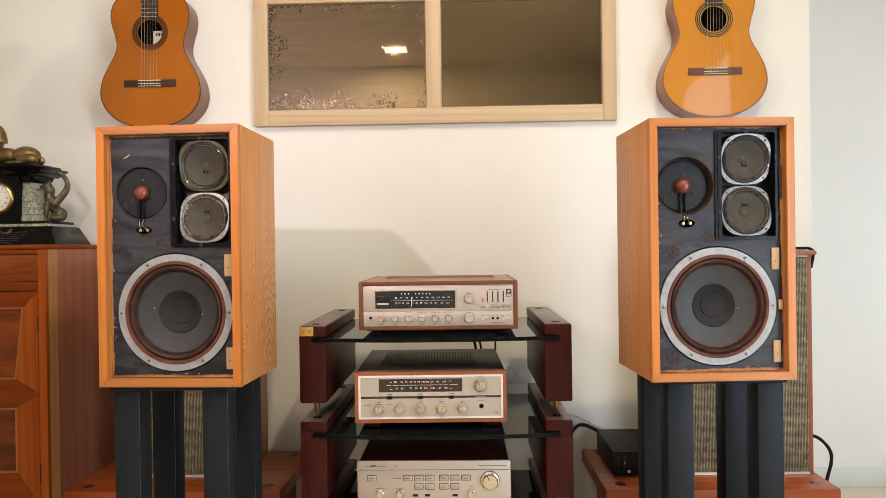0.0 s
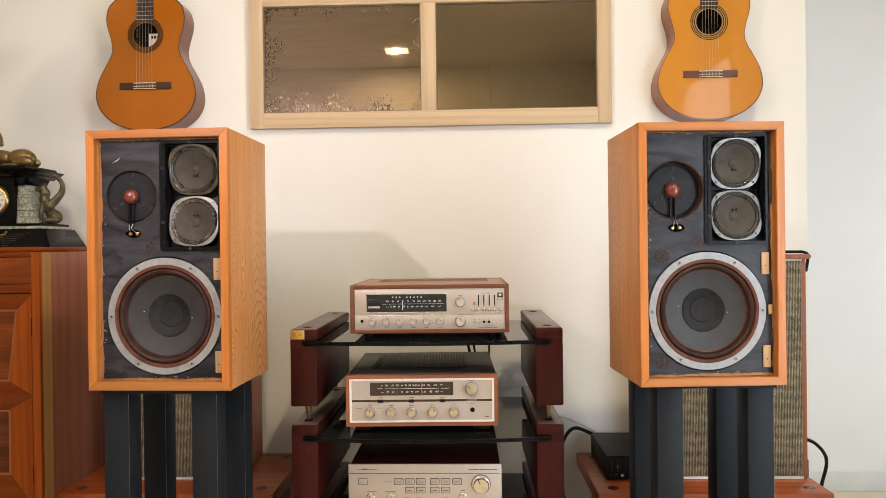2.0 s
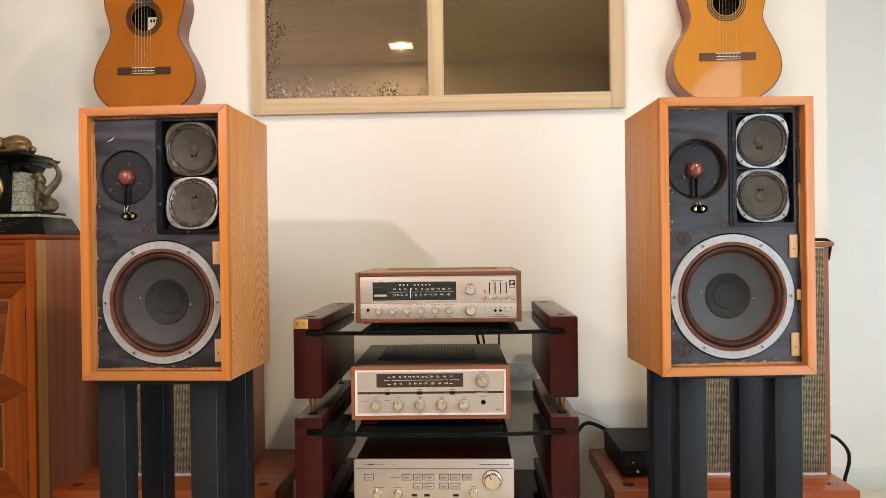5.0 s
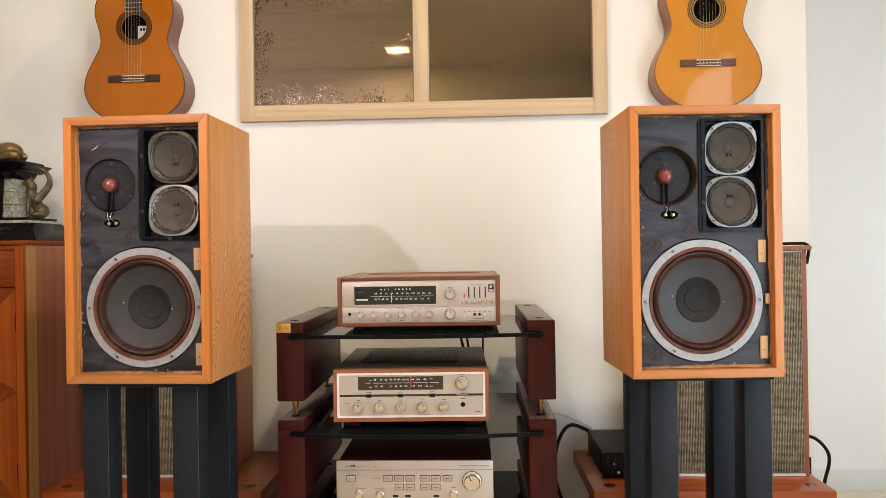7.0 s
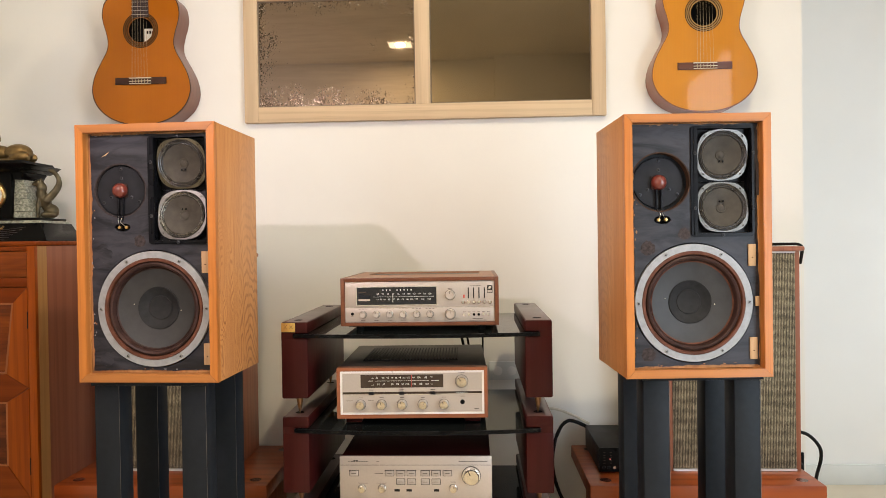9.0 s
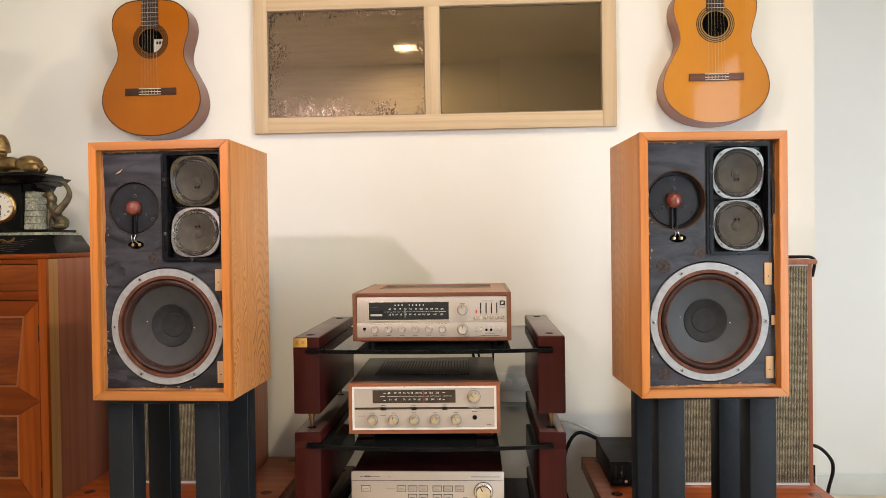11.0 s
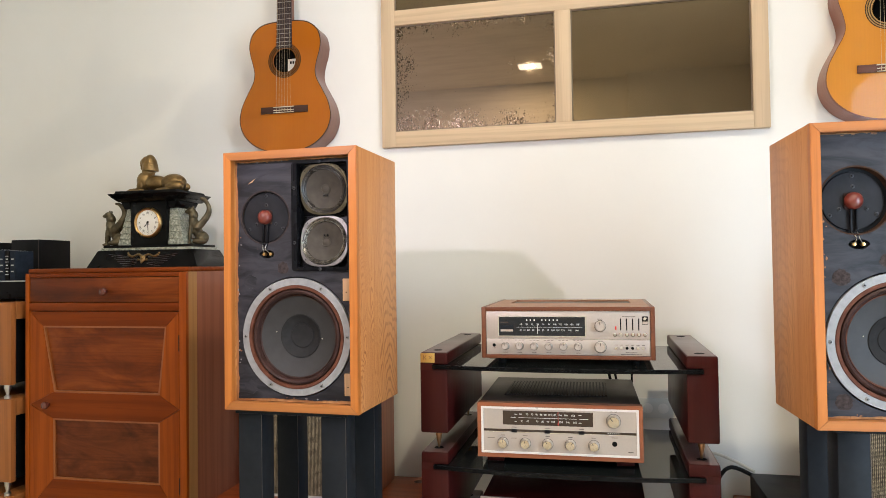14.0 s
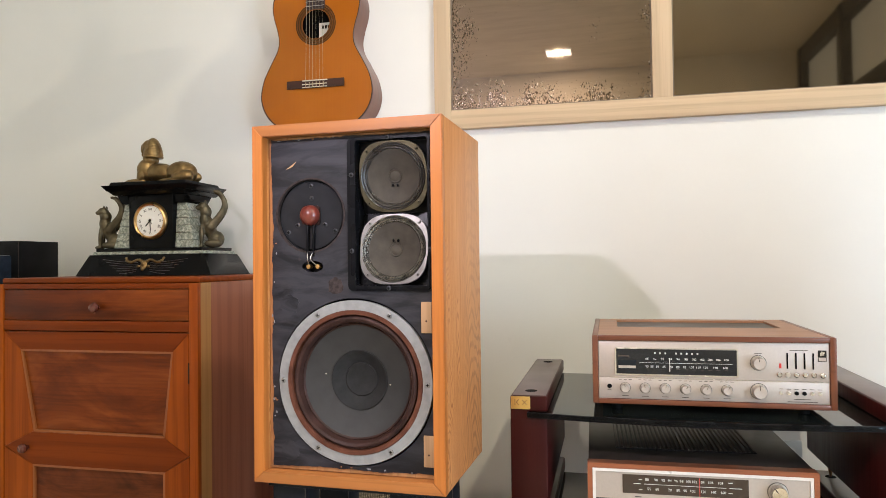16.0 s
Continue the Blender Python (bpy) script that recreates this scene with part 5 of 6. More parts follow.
def cabinet():
    c = thing("wooden_cabinet", pose(-1.912, 2.22, 0), "red brown wooden cabinet with a drawer and a panelled door", "cabinet")
    w, h, d = 0.643, 1.238, 0.535
    part("side_panel", boxed(w - 0.018, w, 0.050, d, 0, h - 0.0165), SIDE_WOOD, c)
    part("side_strip", boxed(w - 0.018, w, 0.0005, 0.0495, 0, h - 0.0165), SAPWOOD, c, "pale golden strip of sapwood")
    part("side_panel", boxed(0, 0.018, 0.0005, d, 0, h - 0.0165), SIDE_WOOD, c)
    part("top_panel", boxed(0, w, -0.004, d, h - 0.016, h, bevel=0.004), CHERRY_H, c)
    part("back_panel", boxed(0.0185, w - 0.0185, d - 0.012, d, 0, h - 0.0165), SIDE_WOOD, c)
    part("stile", boxed(w - 0.0265, w, -0.016, 0, 0, h - 0.0165, bevel=0.0015), CHERRY_V, c)
    part("stile", boxed(0, 0.016, -0.016, 0, 0, h - 0.0165, bevel=0.0015), CHERRY_V, c)
    part("upper_rail", boxed(0.0162, w - 0.0268, -0.015, 0, 1.2065, h - 0.0168, bevel=0.001), CHERRY_H, c)
    drawer = part("drawer", boxed(0.0185, w - 0.0285, -0.0135, 0.35, 1.1195, 1.2045, bevel=0.001), CHERRY_PANEL, c, "shallow drawer")

    def turned(parent, x, z, y):
        part("knob", lathe([(0.006, 0), (0.0055, -0.006), (0.0075, -0.010), (0.0125, -0.014), (0.0138, -0.019), (0.0115, -0.0245), (0.005, -0.027), (0, -0.0275)], (x, y, z), seg=24), KNOB_WOOD, parent, "turned wooden knob")

    turned(drawer, 0.333, 1.156, -0.0135)
    part("middle_rail", boxed(0.0162, w - 0.0268, -0.015, 0, 1.0895, 1.1175, bevel=0.001), CHERRY_H, c)
    # door: mitred boards round two sunk panels
    X0, X1, Z1, Z0 = 0.0185, w - 0.0290, 1.0865, 0.395
    up = [(0.073, 1.036), (0.566, 1.036), (0.540, 0.803), (0.118, 0.803)]
    lo = [(0.114, 0.711), (0.540, 0.711), (0.540, 0.500), (0.116, 0.500)]
    y0, y1 = -0.014, 0.004
    door = thing("door", Matrix(), "", "")
    door.parent = c
    tagged(door, "panelled door with mitred boards")

    def board(pts, mat):
        part("board", prism(pts, y0, y1, bevel=0.0012), mat, door)

    board([(X0, Z1), (X1, Z1), up[1], up[0]], CHERRY_H)
    board([(X0, Z1 - 0.0006), up[0], up[3], (X0, 0.757)], CHERRY_V)
    board([(X1, Z1 - 0.0006), up[1], up[2], (X1, 0.757)], CHERRY_V)
    board([(X0 + 0.002, 0.7575), up[3], up[2], (X1 - 0.0005, 0.7575), lo[1], lo[0]], CHERRY_H)
    board([(X0, 0.7562), lo[0], lo[3], (X0, Z0)], CHERRY_V)
    board([(X1, 0.7562), lo[1], lo[2], (X1, Z0)], CHERRY_V)
    board([(X0 + 0.0005, Z0), lo[3], lo[2], (X1 - 0.0005, Z0)], CHERRY_H)
    for q in (up, lo):
        part("panel", prism(q, y1 - 0.010, y1 - 0.002), CHERRY_PANEL if q is up else CHERRY_DARK, door, "dark figured wood panel")
        cx, cz = sum(p[0] for p in q) / 4, sum(p[1] for p in q) / 4
        inner = [(x + (0.006 if x < cx else -0.006), z + (0.006 if z < cz else -0.006)) for x, z in q]
        part("moulding", ring_plate(q, inner, y0 + 0.001, y1 - 0.009), CHERRY_LIP, door, "paler bevelled moulding")
    turned(door, 0.098, 0.759, y0)
    for z in (0.98, 0.50):
        part("hinge", boxed(X1 - 0.0005, X1 + 0.0022, y0 - 0.002, y0 + 0.004, z - 0.028, z + 0.028, bevel=0.0005), BLACK_STEEL, door)
    part("lower_rail", boxed(0.0162, w - 0.0268, -0.015, 0, 0.33, 0.392, bevel=0.001), CHERRY_H, c)
    part("lower_panel", boxed(0.0162, w - 0.0268, -0.012, 0, 0.05, 0.328, bevel=0.001), CHERRY_PANEL, c)


cabinet()

# ---- mantel clock ----


def statue_mesh(name, blobs, material, parent, label, m, voxel=0.0028, bm=None):
    bm = bm or bmesh.new()
    for c, r, rot in blobs:
        blob(bm, c, r, rot, 3)
    ob = part(name, bm, material, parent, label, m)
    mod = ob.modifiers.new("remesh", "REMESH")
    mod.mode, mod.voxel_size, mod.use_smooth_shade = "VOXEL", voxel, True
    sm = ob.modifiers.new("smooth", "SMOOTH")
    sm.factor, sm.iterations = 0.5, 3
    return ob


def frustum(b, t, z0, z1, d0=0.0, d1=0.0):
    """A block between two rectangles (x0, x1, y0, y1)."""
    bm = bmesh.new()
    lo = [bm.verts.new((x, y, z0)) for x, y in ((b[0], b[2]), (b[1], b[2]), (b[1], b[3]), (b[0], b[3]))]
    hi = [bm.verts.new((x, y, z1)) for x, y in ((t[0], t[2]), (t[1], t[2]), (t[1], t[3]), (t[0], t[3]))]
    bm.faces.new(lo[::-1]), bm.faces.new(hi)
    for i in range(4):
        bm.faces.new((lo[i], lo[(i + 1) % 4], hi[(i + 1) % 4], hi[i]))
    bmesh.ops.recalc_face_normals(bm, faces=bm.faces)
    bmesh.ops.bevel(bm, geom=list(bm.edges), offset=0.001, segments=1, affect="EDGES")
    return bm


def mantel_clock():
    c = thing("mantel_clock", pose(-1.586, 2.40, 1.2385), "black and green marble mantel clock with bronze sphinx figures", "mantel clock")
    base = part("plinth", frustum((-0.238, 0.236, 0, 0.235), (-0.204, 0.202, 0.022, 0.213), 0, 0.066), MARBLE_BLACK, c, "sloping polished black plinth")
    part("marble_band", frustum((-0.196, 0.196, 0.024, 0.211), (-0.192, 0.192, 0.026, 0.209), 0.0662, 0.076), MARBLE, c)
    part("slab", boxed(-0.186, 0.186, 0.030, 0.206, 0.0762, 0.0855, bevel=0.0015), MARBLE_BLACK, c)
    part("clock_case", boxed(-0.0735, 0.0815, 0.040, 0.196, 0.0857, 0.252, bevel=0.0015), MARBLE_BLACK, c)
    n = 6
    for side in (-1, 1):
        for i in range(n):
            a, b = i / n, (i + 1) / n
            wa, wb = 0.137 - 0.034 * a, 0.137 - 0.034 * b
            z0, z1 = 0.0857 + 0.140 * a + 0.0009, 0.0857 + 0.140 * b
            xb, xt = sorted((side * (0.082 if side > 0 else 0.074), side * (wa + (0.012 if side > 0 else 0)))), sorted((side * (0.082 if side > 0 else 0.074), side * (wb + (0.012 if side > 0 else 0))))
            ins = 0.012 * a
            part("marble_course", frustum((xb[0], xb[1], 0.050 + ins, 0.190 - ins), (xt[0], xt[1], 0.052 + ins, 0.188 - ins), z0, z1), MARBLE, c, "" if i else "grey green marble wing")
        part("neck_block", frustum(tuple(sorted((side * 0.082, side * 0.108))) + (0.052, 0.188), tuple(sorted((side * 0.082, side * 0.121))) + (0.046, 0.194), 0.226, 0.252), MARBLE_BLACK, c)
    part("cornice", frustum((-0.122, 0.128, 0.030, 0.206), (-0.134, 0.140, 0.018, 0.218), 0.2522, 0.264), MARBLE_BLACK, c)
    part("cornice", frustum((-0.136, 0.142, 0.016, 0.220), (-0.149, 0.156, 0.004, 0.232), 0.2642, 0.281), MARBLE_BLACK, c)
    part("cornice", frustum((-0.132, 0.138, 0.020, 0.216), (-0.128, 0.134, 0.024, 0.212), 0.2812, 0.293), MARBLE_BLACK, c)
    # dial
    y, zc = 0.040, 0.170
    dial = part("dial", lathe([(0.0, -0.006), (0.0478, -0.006), (0.049, -0.002)], (0.006, y, zc), seg=48), ENAMEL, c, "white enamel dial with roman numerals")
    part("bezel", lathe([(0.0478, -0.0055), (0.0488, -0.011), (0.052, -0.0135), (0.056, -0.011), (0.059, -0.004), (0.059, 0.0)], (0.006, y, zc), seg=48), BRASS, dial)
    for i, t in enumerate("XII I II III IIII V VI VII VIII IX X XI".split()):
        a = radians(30 * i)
        lettering("numeral", t, 0.0108, INK_DARK, dial, pose(0.006 + 0.0355 * math.sin(a), y - 0.0065, zc + 0.0355 * math.cos(a)) @ pose(0, 0, 0, 0, 30 * i, 0))
    for i in range(60):
        if i % 5 == 0:
            a = radians(6 * i)
            part("minute_dot", boxed(-0.0007, 0.0007, -0.0004, 0, -0.0012, 0.0012), INK_DARK, dial, m=pose(0.006 + 0.0435 * math.sin(a), y - 0.0061, zc + 0.0435 * math.cos(a), 0, 6 * i, 0))
    for name, ang, length, wid in (("minute_hand", 176, 0.031, 0.0022), ("hour_hand", 222, 0.022, 0.003), ("second_hand", 142, 0.012, 0.001)):
        part(name, boxed(-wid / 2, wid / 2, -0.0008, 0.0, -0.006, length), INK_DARK, dial, m=pose(0.006, y - 0.0072, zc, 0, ang, 0))
    part("hub", lathe([(0.004, 0), (0.0035, -0.003), (0, -0.003)], (0.006, y - 0.0068, zc), seg=16), INK_DARK, dial)
    # gilt ornament and engraved wings on the plinth
    slope = pose(0, 0.011, 0.033, 0, 0, 0) @ pose(0, 0, 0, -18.4, 0, 0)
    orn = [((0, 0, 0), (0.012, 0.005, 0.016), (0, 0, 0)), ((0, -0.003, 0.004), (0.008, 0.006, 0.008), (0, 0, 0)), ((0, -0.002, -0.012), (0.006, 0.005, 0.008), (0, 0, 0))]
    for side in (-1, 1):
        for k in range(7):
            orn.append(((side * (0.010 + 0.0085 * k), -0.001, 0.013 + 0.004 * math.sin(k * 1.1)), (0.0065, 0.004, 0.0045), (0, 20 * side, 0)))
        orn.append(((side * 0.066, -0.001, 0.022), (0.005, 0.004, 0.005), (0, 0, 0)))
        orn.append(((side * 0.018, -0.001, -0.004), (0.006, 0.004, 0.005), (0, 0, 0)))
    statue_mesh("ornament", orn, BRONZE, base, "cast bronze scroll ornament", slope, 0.0016)
    for side in (-1, 1):
        for k in range(6):
            a = Vector((side * 0.022, -0.0006, 0.008 - 0.0055 * k))
            b = Vector((side * (0.150 - 0.014 * k), -0.0006, 0.020 - 0.0095 * k))
            part("engraved_line", tube([slope @ a, slope @ ((a + b) / 2 + Vector((0, 0, -0.002))), slope @ b], 0.0007, 4), SCREW_STEEL, base)
    # lying sphinx on top, facing along the front
    sx = [((-0.010, 0, 0.032), (0.052, 0.030, 0.027), (0, 6, 0)), ((-0.055, 0, 0.040), (0.031, 0.028, 0.034), (0, -20, 0)), ((0.055, 0, 0.031), (0.045, 0.035, 0.031), (0, 0, 0)),
          ((0.070, 0.022, 0.018), (0.034, 0.014, 0.018), (0, 0, 0)), ((0.070, -0.024, 0.018), (0.034, 0.014, 0.018), (0, 0, 0)), ((0.035, -0.030, 0.007), (0.034, 0.009, 0.007), (0, 0, 0)), ((0.035, 0.030, 0.007), (0.034, 0.009, 0.007), (0, 0, 0)),
          ((-0.082, -0.020, 0.008), (0.034, 0.009, 0.008), (0, 0, 0)), ((-0.082, 0.020, 0.008), (0.034, 0.009, 0.008), (0, 0, 0)), ((-0.062, -0.019, 0.026), (0.014, 0.011, 0.022), (0, 18, 0)), ((-0.062, 0.019, 0.026), (0.014, 0.011, 0.022), (0, 18, 0)),
          ((-0.044, 0, 0.070), (0.021, 0.023, 0.020), (0, 0, 0)), ((-0.050, 0, 0.104), (0.0190, 0.0200, 0.0225), (0, 0, 0)),
          ((-0.0660, 0, 0.1005), (0.0090, 0.0125, 0.0180), (0, 0, 0)), ((-0.0745, 0, 0.0985), (0.0030, 0.0030, 0.0055), (0, 0, 0)), ((-0.0690, 0, 0.0850), (0.0060, 0.0065, 0.0055), (0, 0, 0)),
          ((0.094, -0.020, 0.016), (0.010, 0.008, 0.016), (0, 0, 0))]
    # pleated headcloth, widening towards the shoulders
    cloth = [(0.0, 0.1315)]
    for k in range(1, 37):
        u = k / 36
        bell = 0.0240 * (1 - (1 - u) ** 2.4) ** 0.5 + 0.0035 * u
        cloth.append((bell + (0.0006 if k % 3 < 2 else -0.0008), 0.1315 - 0.058 * u))
    cloth.append((0.0, 0.0700))
    statue_mesh("sphinx_statue", sx, BRONZE, c, "reclining bronze sphinx", pose(0.0, 0.118, 0.2925) @ Matrix.Diagonal((1.13, 1.1, 1.16, 1)), 0.0014, lathe(cloth, (-0.0375, 0, 0), "Z", 40))
    # seated winged figures at both ends
    seat = [((0.014, 0, 0.025), (0.023, 0.021, 0.025), (0, 0, 0)), ((-0.003, 0, 0.058), (0.018, 0.017, 0.040), (0, -14, 0)), ((-0.015, 0, 0.080), (0.015, 0.017, 0.026), (0, -8, 0)),
            ((-0.013, 0, 0.106), (0.016, 0.016, 0.020), (0, 0, 0)), ((-0.020, 0, 0.123), (0.0150, 0.0140, 0.0135), (0, 0, 0)), ((-0.033, 0, 0.119), (0.0085, 0.0095, 0.0075), (0, 0, 0))]
    for s in (-1, 1):
        seat += [((-0.024, s * 0.0095, 0.038), (0.0062, 0.0062, 0.040), (0, 2, 0)), ((-0.029, s * 0.0095, 0.005), (0.011, 0.0075, 0.0055), (0, 0, 0)), ((0.006, s * 0.018, 0.012), (0.024, 0.008, 0.012), (0, 0, 0)), ((-0.014, s * 0.0095, 0.1365), (0.004, 0.003, 0.0055), (0, 0, 0))]
        for k in range(18):
            u = k / 17
            seat.append(((0.002 + 0.036 * math.sin(u * 2.55), s * (0.015 + 0.005 * u), 0.062 + 0.102 * u ** 0.9), (0.0135 - 0.0075 * u, 0.005 - 0.001 * u, 0.012 - 0.004 * u), (0, 0, 0)))
        seat.append(((0.014, s * 0.020, 0.166), (0.0075, 0.0042, 0.0055), (0, 20, 0)))
    statue_mesh("griffin_statue", seat, BRONZE_GREEN, c, "seated winged bronze figure", pose(-0.169, 0.075, 0.0855, 0, 0, 18) @ Matrix.Diagonal((1.12, 1.12, 0.98, 1)), 0.0024)
    statue_mesh("griffin_statue", seat, BRONZE_GREEN, c, "seated winged bronze figure", pose(0.168, 0.112, 0.0855, 0, 0, 30) @ Matrix.Diagonal((1.12, 1.12, 1.06, 1)), 0.0024)


mantel_clock()

# ---- orange rack with books and boxes beside the cabinet ----


def orange_rack():
    r = thing("wooden_rack", pose(-2.542, 2.172, 0), "orange wooden rack with dark shelves on steel spikes", "rack")
    w, d = 0.600, 0.46
    for z0, z1 in ((0.828, 1.120), (0.487, 0.778), (0.0495, 0.437)):
        for x in (0.0, w - 0.075):
            part("post", boxed(x, x + 0.075, 0, 0.024, z0, z1, bevel=0.003), ORANGE_RACK, r)
            part("post", boxed(x, x + 0.075, d - 0.024, d, z0, z1, bevel=0.003), ORANGE_RACK, r)
            for y in (0.013, d - 0.013):
                part("spike", lathe([(0.0, z0 - 0.0495), (0.011, z0 - 0.049), (0.0115, z0 - 0.040), (0.005, z0 - 0.034), (0.011, z0 - 0.012), (0.011, z0 + 0.001)], (x + 0.05, y, 0), "Z", 18), STEEL, r)
            part("side_rail", boxed(x, x + 0.075, 0.0245, d - 0.0245, z1 - 0.06, z1, bevel=0.002), ORANGE_RACK, r)
        part("shelf", boxed(0.0755, w - 0.0755, 0.02, d - 0.01, z1 - 0.045, z1 - 0.003, bevel=0.002), ORANGE_RACK, r)
        # black block added to stand for the shade inside the open rack
        part("drawer_unit", boxed(0.080, w - 0.030, 0.03, d - 0.03, z0, z1 - 0.062), BLACK_METAL, r)


orange_rack()
deck = thing("black_player", pose(-2.55, 2.28, 1.1205), "low black hi-fi unit with a bright edge on a wooden rack", "hi-fi unit")
part("case", boxed(0, 0.575, 0, 0.34, 0.008, 0.076, bevel=0.002), BLACK_PLASTIC, deck)
part("edge_strip", boxed(0.0, 0.575, -0.002, 0.0, 0.072, 0.0755), STEEL, deck)
part("end_strip", boxed(0.447, 0.450, -0.002, 0.0, 0.008, 0.0715), STEEL, deck)
for x in (0.05, 0.52):
    part("foot", boxed(x - 0.02, x + 0.02, 0.02, 0.32, 0, 0.0082), RUBBER, deck)

BOOKS = ((0.030, 0.112, 0.0), (0.020, 0.118, 1.2), (0.028, 0.112, 0.0), (0.026, 0.112, -0.8), (0.020, 0.112, 0.0), (0.026, 0.110, 0.0))
bx = -2.195
for i, (bw, bh, lean) in enumerate(BOOKS):
    b = thing("book", pose(bx, 2.29, 1.1968, 0, lean, 0), "small dark blue bound book standing on a black unit" if i % 2 else "small black bound book standing on a black unit", "book", "row of small books")
    spine = prism([(0, 0), (0.0, 0.004), (0.002, 0.0), (bw - 0.002, 0.0), (bw, 0.004), (bw, 0.085), (0, 0.085)][2:] + [(0, 0.004)], 0, bh, "XY", bevel=0.0008)
    part("cover", spine, BOOK_BLUE if i % 2 else BLACK_PLASTIC, b)
    part("pages", boxed(0.002, bw - 0.002, 0.006, 0.083, bh - 0.003, bh + 0.0004), PAPER, b)
    for z in (0.022, 0.045, 0.068, 0.090):
        part("spine_band", boxed(0.003, bw - 0.003, -0.0012, 0.0006, z, z + 0.0022), STEEL if i % 2 == 0 else BOOK_BLUE, b)
    bars("print", [(bw / 2, 0.034 + 0.023 * k, bw * 0.45, 0.004) for k in range(3)], -0.0004, DIAL_WHITE if i % 2 == 0 else STEEL, b)
    bx += bw + 0.0012
cube = thing("black_box", pose(-2.215, 2.45, 1.1205), "square matt black box standing behind small books", "box")
part("case", boxed(0, 0.130, 0, 0.17, 0.004, 0.236, bevel=0.002), BLACK_METAL, cube)
part("edge", boxed(0.1285, 0.1302, -0.0012, 0.0, 0.006, 0.234), INK, cube)
part("foot", boxed(0.01, 0.12, 0.01, 0.16, 0, 0.0042), RUBBER, cube)
cube2 = thing("black_box", pose(-2.47, 2.45, 1.1205), "matt black box standing behind small books", "box")
part("case", boxed(0, 0.19, 0, 0.16, 0.004, 0.228, bevel=0.002), BLACK_METAL, cube2)
part("foot", boxed(0.01, 0.18, 0.01, 0.15, 0, 0.0042), RUBBER, cube2)

# ---- guitars hanging on the wall ----


def smooth_loop(half, n=6):
    """A closed outline from the points of its right half, bottom to top."""
    pts = half + [(-x, z) for x, z in half[-2:0:-1]]
    out = []
    m = len(pts)
    for i in range(m):
        p0, p1, p2, p3 = (Vector(pts[(i + k) % m]) for k in (-1, 0, 1, 2))
        for s in range(n):
            t = s / n
            out.append(tuple(0.5 * (2 * p1 + (p2 - p0) * t + (2 * p0 - 5 * p1 + 4 * p2 - p3) * t * t + (3 * p1 - p0 - 3 * p2 + p3) * t ** 3)))
    return out


BODY = [(0.0, 0.0), (0.062, 0.006), (0.122, 0.030), (0.168, 0.074), (0.188, 0.130), (0.180, 0.190), (0.155, 0.245), (0.132, 0.290), (0.126, 0.325), (0.133, 0.365), (0.144, 0.405), (0.1475, 0.445), (0.135, 0.488), (0.098, 0.520), (0.050, 0.531), (0.0, 0.532)]


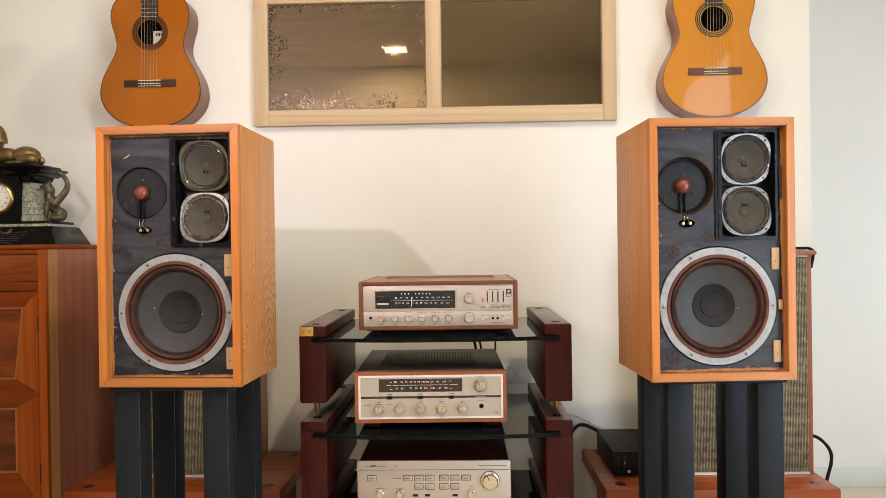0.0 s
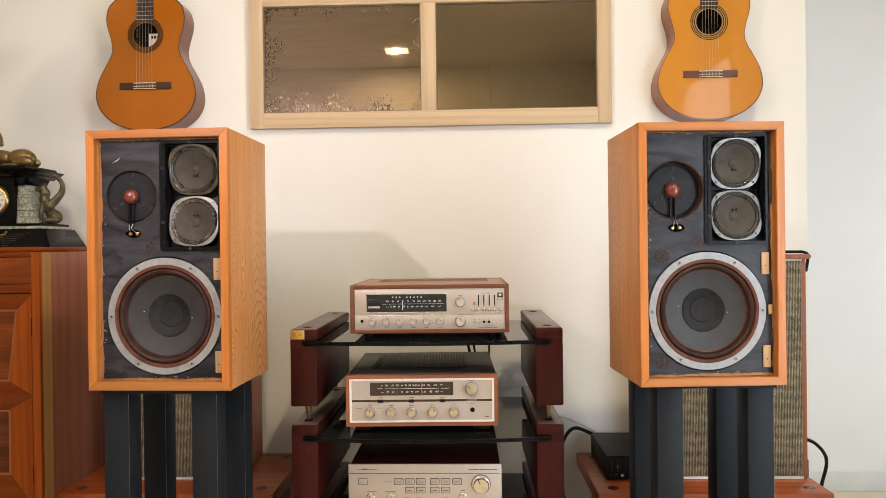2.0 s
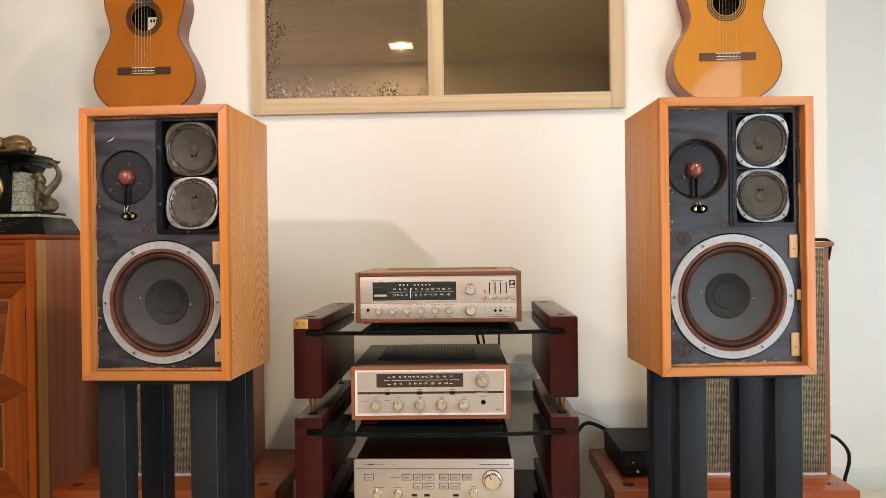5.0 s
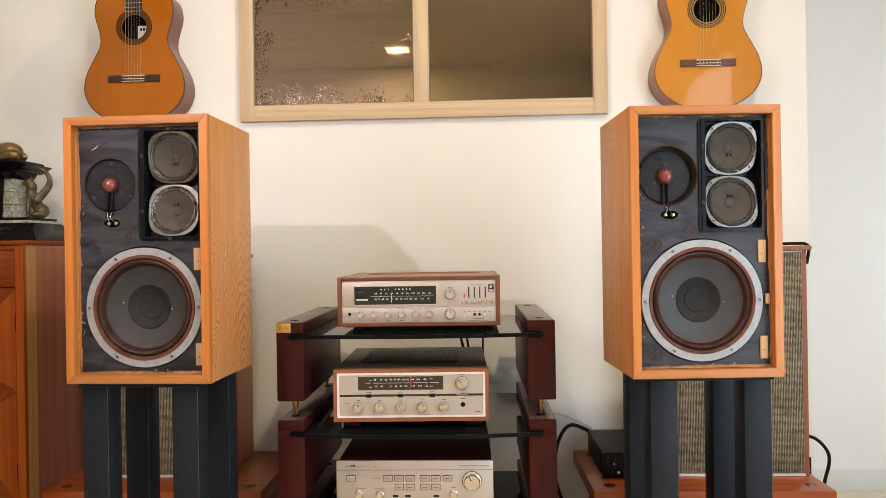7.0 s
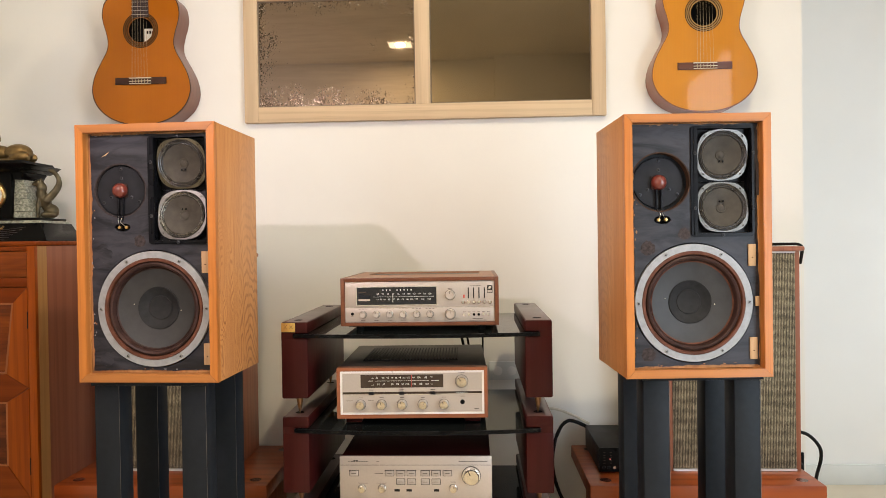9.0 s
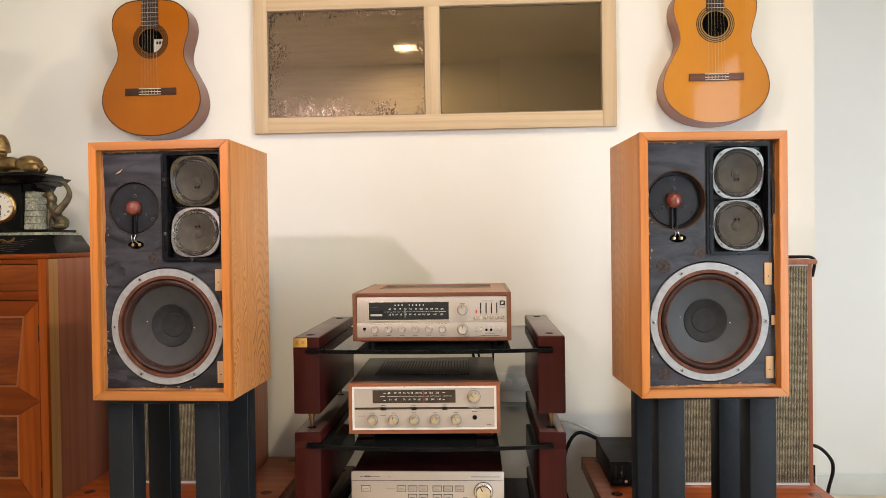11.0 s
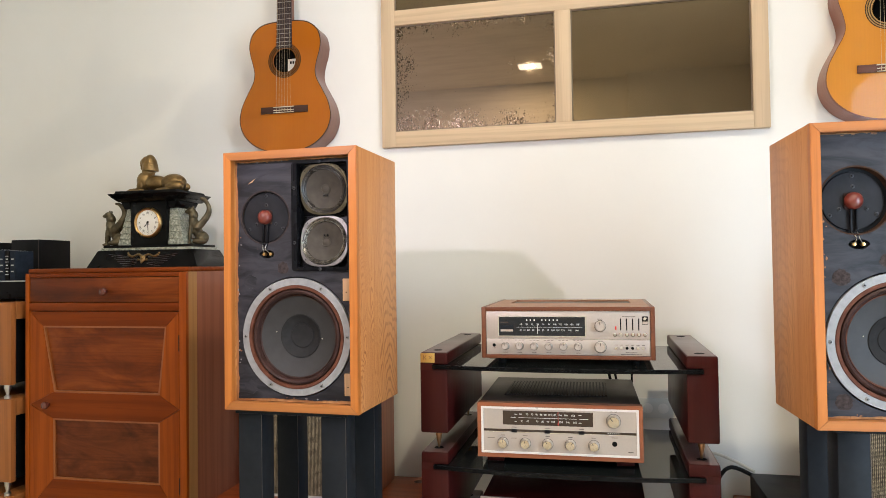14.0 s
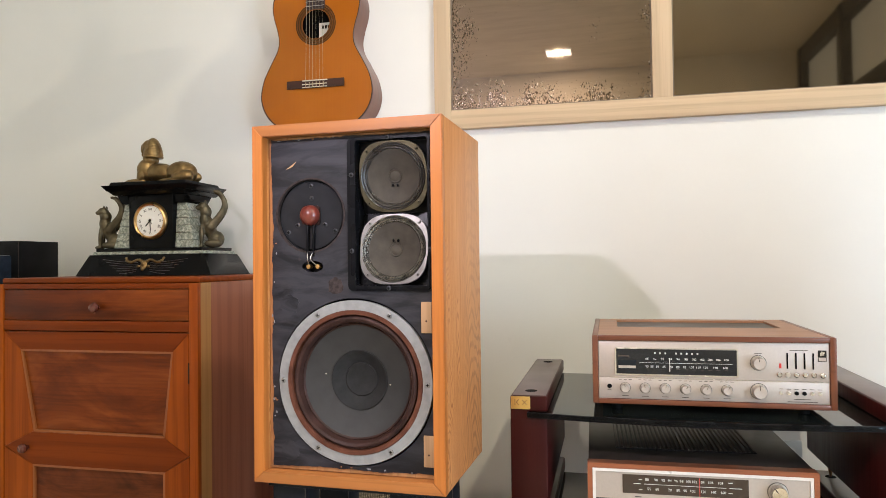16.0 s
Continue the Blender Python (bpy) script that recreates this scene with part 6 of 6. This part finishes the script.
def guitar(at, label, top, sides, bridge_wood, rosette_dark):
    g = thing("classical_guitar", at, label, "guitar", "pair of wall-hung guitars")
    loop = smooth_loop([(x * 1.042, z) for x, z in BODY])
    hole_z, bridge_z, depth = 0.372, 0.172, 0.096
    body = ring_plate(loop, [(x * 0.985, 0.266 + (z - 0.266) * 0.985) for x, z in loop], 0.001, depth)
    part("body_side", body, sides, g)
    part("back", prism(loop, depth - 0.003, depth + 0.001), sides, g)
    part("soundboard", sheet_with_holes(loop, [circle(0, hole_z, 0.0485, 48)], -0.0015, 0.0012), top, g)
    outer = [(x * 1.002, 0.266 + (z - 0.266) * 1.002) for x, z in loop]
    part("binding", ring_plate(outer, [(x * 0.984, 0.266 + (z - 0.266) * 0.986) for x, z in loop], -0.0019, 0.0016), rosette_dark, g)
    pale = ROSETTE_AMBER if rosette_dark is ROSEWOOD else ROSETTE_STRAW
    for r0, r1, mat in ((0.0705, 0.0675, ROSETTE_DARK), (0.0672, 0.0640, pale), (0.0637, 0.0605, ROSETTE_DARK), (0.0602, 0.0570, pale), (0.0567, 0.0530, ROSETTE_DARK), (0.0527, 0.0490, pale)):
        part("rosette", ring_plate(circle(0, hole_z, r0), circle(0, hole_z, r1), -0.0021, -0.0012), mat, g)
    # near-black sheet put behind the sound hole as the shade of the body
    part("inner_block", boxed(-0.11, 0.11, 0.070, 0.075, 0.28, 0.46), DARK_HOLE, g)
    if rosette_dark is ROSEWOOD:
        lab = part("paper_label", boxed(-0.008, 0.046, 0.046, 0.047, 0.325, 0.392), PAPER, g, "white paper label seen through the sound hole")
        bars("print", [(0.005 + 0.011 * k, 0.377, 0.007, 0.011) for k in range(4)] + [(0.018, 0.345, 0.035, 0.002)], 0.0455, INK_DARK, lab)
    # bridge
    br = part("bridge", prism([(-0.101, bridge_z - 0.0135), (0.101, bridge_z - 0.0135), (0.101, bridge_z + 0.0135), (-0.101, bridge_z + 0.0135)], -0.0085, -0.0014, bevel=0.002), bridge_wood, g)
    part("tie_block", boxed(-0.044, 0.044, -0.0115, -0.0084, bridge_z - 0.0125, bridge_z - 0.001, bevel=0.001), bridge_wood, br)
    part("saddle", boxed(-0.044, 0.044, -0.0135, -0.0084, bridge_z + 0.0085, bridge_z + 0.0115, bevel=0.0006), BONE, br)
    for z in (bridge_z - 0.0118, bridge_z - 0.0022):
        part("tie_inlay", boxed(-0.044, 0.044, -0.0122, -0.0114, z - 0.0011, z + 0.0011), BONE, br)
    for k in range(6):
        part("tie_knot", boxed(-0.0315 + k * 0.0122, -0.0295 + k * 0.0122, -0.013, -0.0114, bridge_z - 0.013, bridge_z + 0.006), NYLON, br)
    # neck, fingerboard, frets
    nut_z = bridge_z + 0.69
    part("neck", frustum((-0.030, 0.030, 0.0015, 0.026), (-0.027, 0.027, 0.0015, 0.022), 0.532, nut_z), sides, g)
    fb = part("fingerboard", prism([(-0.033, 0.421), (0.033, 0.421), (0.0275, nut_z), (-0.0275, nut_z)], -0.0075, -0.0013, bevel=0.0008), FRETBOARD, g)
    for f in range(1, 20):
        z = bridge_z + 0.69 / 2 ** (f / 12)
        if z > 0.424:
            w = 0.0275 + (nut_z - z) / (nut_z - 0.421) * 0.0055
            part("fret", boxed(-w, w, -0.0083, -0.0074, z - 0.0006, z + 0.0006), STEEL, fb)
    part("nut", boxed(-0.0275, 0.0275, -0.010, 0.0, nut_z, nut_z + 0.005), BONE, g)
    part("headstock", prism([(-0.029, nut_z + 0.0052), (0.029, nut_z + 0.0052), (0.037, nut_z + 0.03), (0.037, nut_z + 0.19), (0.0, nut_z + 0.205), (-0.037, nut_z + 0.19), (-0.037, nut_z + 0.03)], 0.001, 0.021, bevel=0.002), bridge_wood, g)
    for k in range(6):
        xb, xn = -0.0305 + k * 0.0122, -0.0215 + k * 0.0086
        part("string", tube([(xb, -0.0137, bridge_z + 0.010), ((xb + xn) / 2, -0.0120, (bridge_z + nut_z) / 2), (xn, -0.0103, nut_z)], 0.00035 if k > 2 else 0.0005, 5), NYLON, g)
    part("wall_hook", boxed(-0.02, 0.02, 0.022, depth + 0.001, nut_z + 0.02, nut_z + 0.05, bevel=0.003), BLACK_STEEL, g)
    return g


guitar(pose(-1.125, 2.664, 1.688, -1.0, 0, 0), "amber brown classical guitar with a dark bridge hanging on the wall", SPRUCE_DARK, MAHOGANY, ROSEWOOD, ROSEWOOD)
guitar(pose(1.039, 2.664, 1.690, -1.0, 0, 0), "golden classical guitar with a reddish bridge hanging on the wall", SPRUCE_GOLD, MAHOGANY_RED, ROSEWOOD_RED, MAHOGANY)

# ---- pendant lamp that hangs over the cabinet ----
pendant = thing("pendant_lamp", pose(-1.204, 2.075, 2.40), "unlit dark metal pendant lamp with a wide dish shade", "pendant lamp")
part("shade", lathe([(0.0, 0.030), (0.060, 0.026), (0.130, 0.008), (0.200, -0.032), (0.197, -0.034), (0.128, 0.004), (0.058, 0.022), (0.0, 0.026)], (0, 0, 0), "Z", 48), BLACK_STEEL, pendant)
part("socket", lathe([(0.0, 0.170), (0.022, 0.168), (0.034, 0.150), (0.042, 0.060), (0.044, 0.0265), (0.0, 0.0265)], (0, 0, 0), "Z", 24), BLACK_STEEL, pendant)
part("bulb", lathe([(0.0, -0.062), (0.020, -0.056), (0.029, -0.036), (0.026, -0.016), (0.013, 0.022), (0.0, 0.0225)], (0, 0, 0), "Z", 24), ENAMEL, pendant)
part("cord", lathe([(0.0, 0.1695), (0.0028, 0.170), (0.0028, CEIL - 2.402), (0.0, CEIL - 2.4015)], (0, 0, 0), "Z", 8), RUBBER, pendant)
part("canopy", lathe([(0.0, CEIL - 2.445), (0.02, CEIL - 2.443), (0.045, CEIL - 2.420), (0.048, CEIL - 2.401), (0.0, CEIL - 2.401)], (0, 0, 0), "Z", 28), BLACK_STEEL, pendant)

# ---- cables ----


def cable(points, r, mat, label):
    ob = part("cable", tube(points, r, 8), mat)
    return tagged(ob, label, "cable", "", "thing")


cable([(1.288, 2.61, 0.512), (1.33, 2.60, 0.503), (1.378, 2.60, 0.487), (1.416, 2.60, 0.445), (1.422, 2.60, 0.40), (1.403, 2.60, 0.321), (1.392, 2.60, 0.20), (1.39, 2.61, 0.006)], 0.0062, RUBBER, "thick black cable looping down beside a loudspeaker")
cable([(0.60, 2.72, 0.50), (0.52, 2.70, 0.545), (0.44, 2.68, 0.57), (0.30, 2.66, 0.56), (0.15, 2.64, 0.545)], 0.005, WHITE_CABLE, "off white cable behind the hi-fi rack")
cable([(0.61, 2.71, 0.48), (0.52, 2.69, 0.52), (0.47, 2.67, 0.47), (0.45, 2.66, 0.36), (0.48, 2.67, 0.24), (0.55, 2.70, 0.12)], 0.007, RUBBER, "black cable hanging behind the hi-fi rack")
cable([(0.06, 2.49, 1.00), (0.07, 2.53, 0.96), (0.10, 2.56, 0.90), (0.12, 2.58, 0.82), (0.12, 2.62, 0.70)], 0.005, RUBBER, "black cable hanging behind the receiver")
cable([(0.10, 2.49, 1.00), (0.11, 2.53, 0.96), (0.125, 2.56, 0.90), (0.14, 2.58, 0.82), (0.15, 2.62, 0.70)], 0.004, RUBBER, "thin black cable hanging behind the receiver")
cable([(0.17, 2.49, 1.02), (0.185, 2.54, 0.95), (0.19, 2.56, 0.88), (0.19, 2.60, 0.76)], 0.0035, RUBBER, "thin black lead hanging behind the receiver")
cable([(1.08, 2.66, 1.189), (1.19, 2.57, 1.189), (1.275, 2.515, 1.1895), (1.305, 2.50, 1.187), (1.318, 2.505, 1.170), (1.322, 2.53, 1.12)], 0.0055, RUBBER, "black cable trailing over the top of a loudspeaker")
plug = thing("wall_plug", pose(1.405, WALL_Y, 0.33), "black plug in a low wall socket behind a bench", "plug")
part("socket_plate", boxed(-0.030, 0.030, -0.008, -0.001, -0.045, 0.045, bevel=0.003), BLACK_PLASTIC, plug)
part("plug_body", lathe([(0.0, -0.045), (0.010, -0.043), (0.017, -0.030), (0.019, -0.0085)], (0, 0, 0.0), seg=20), RUBBER, plug)
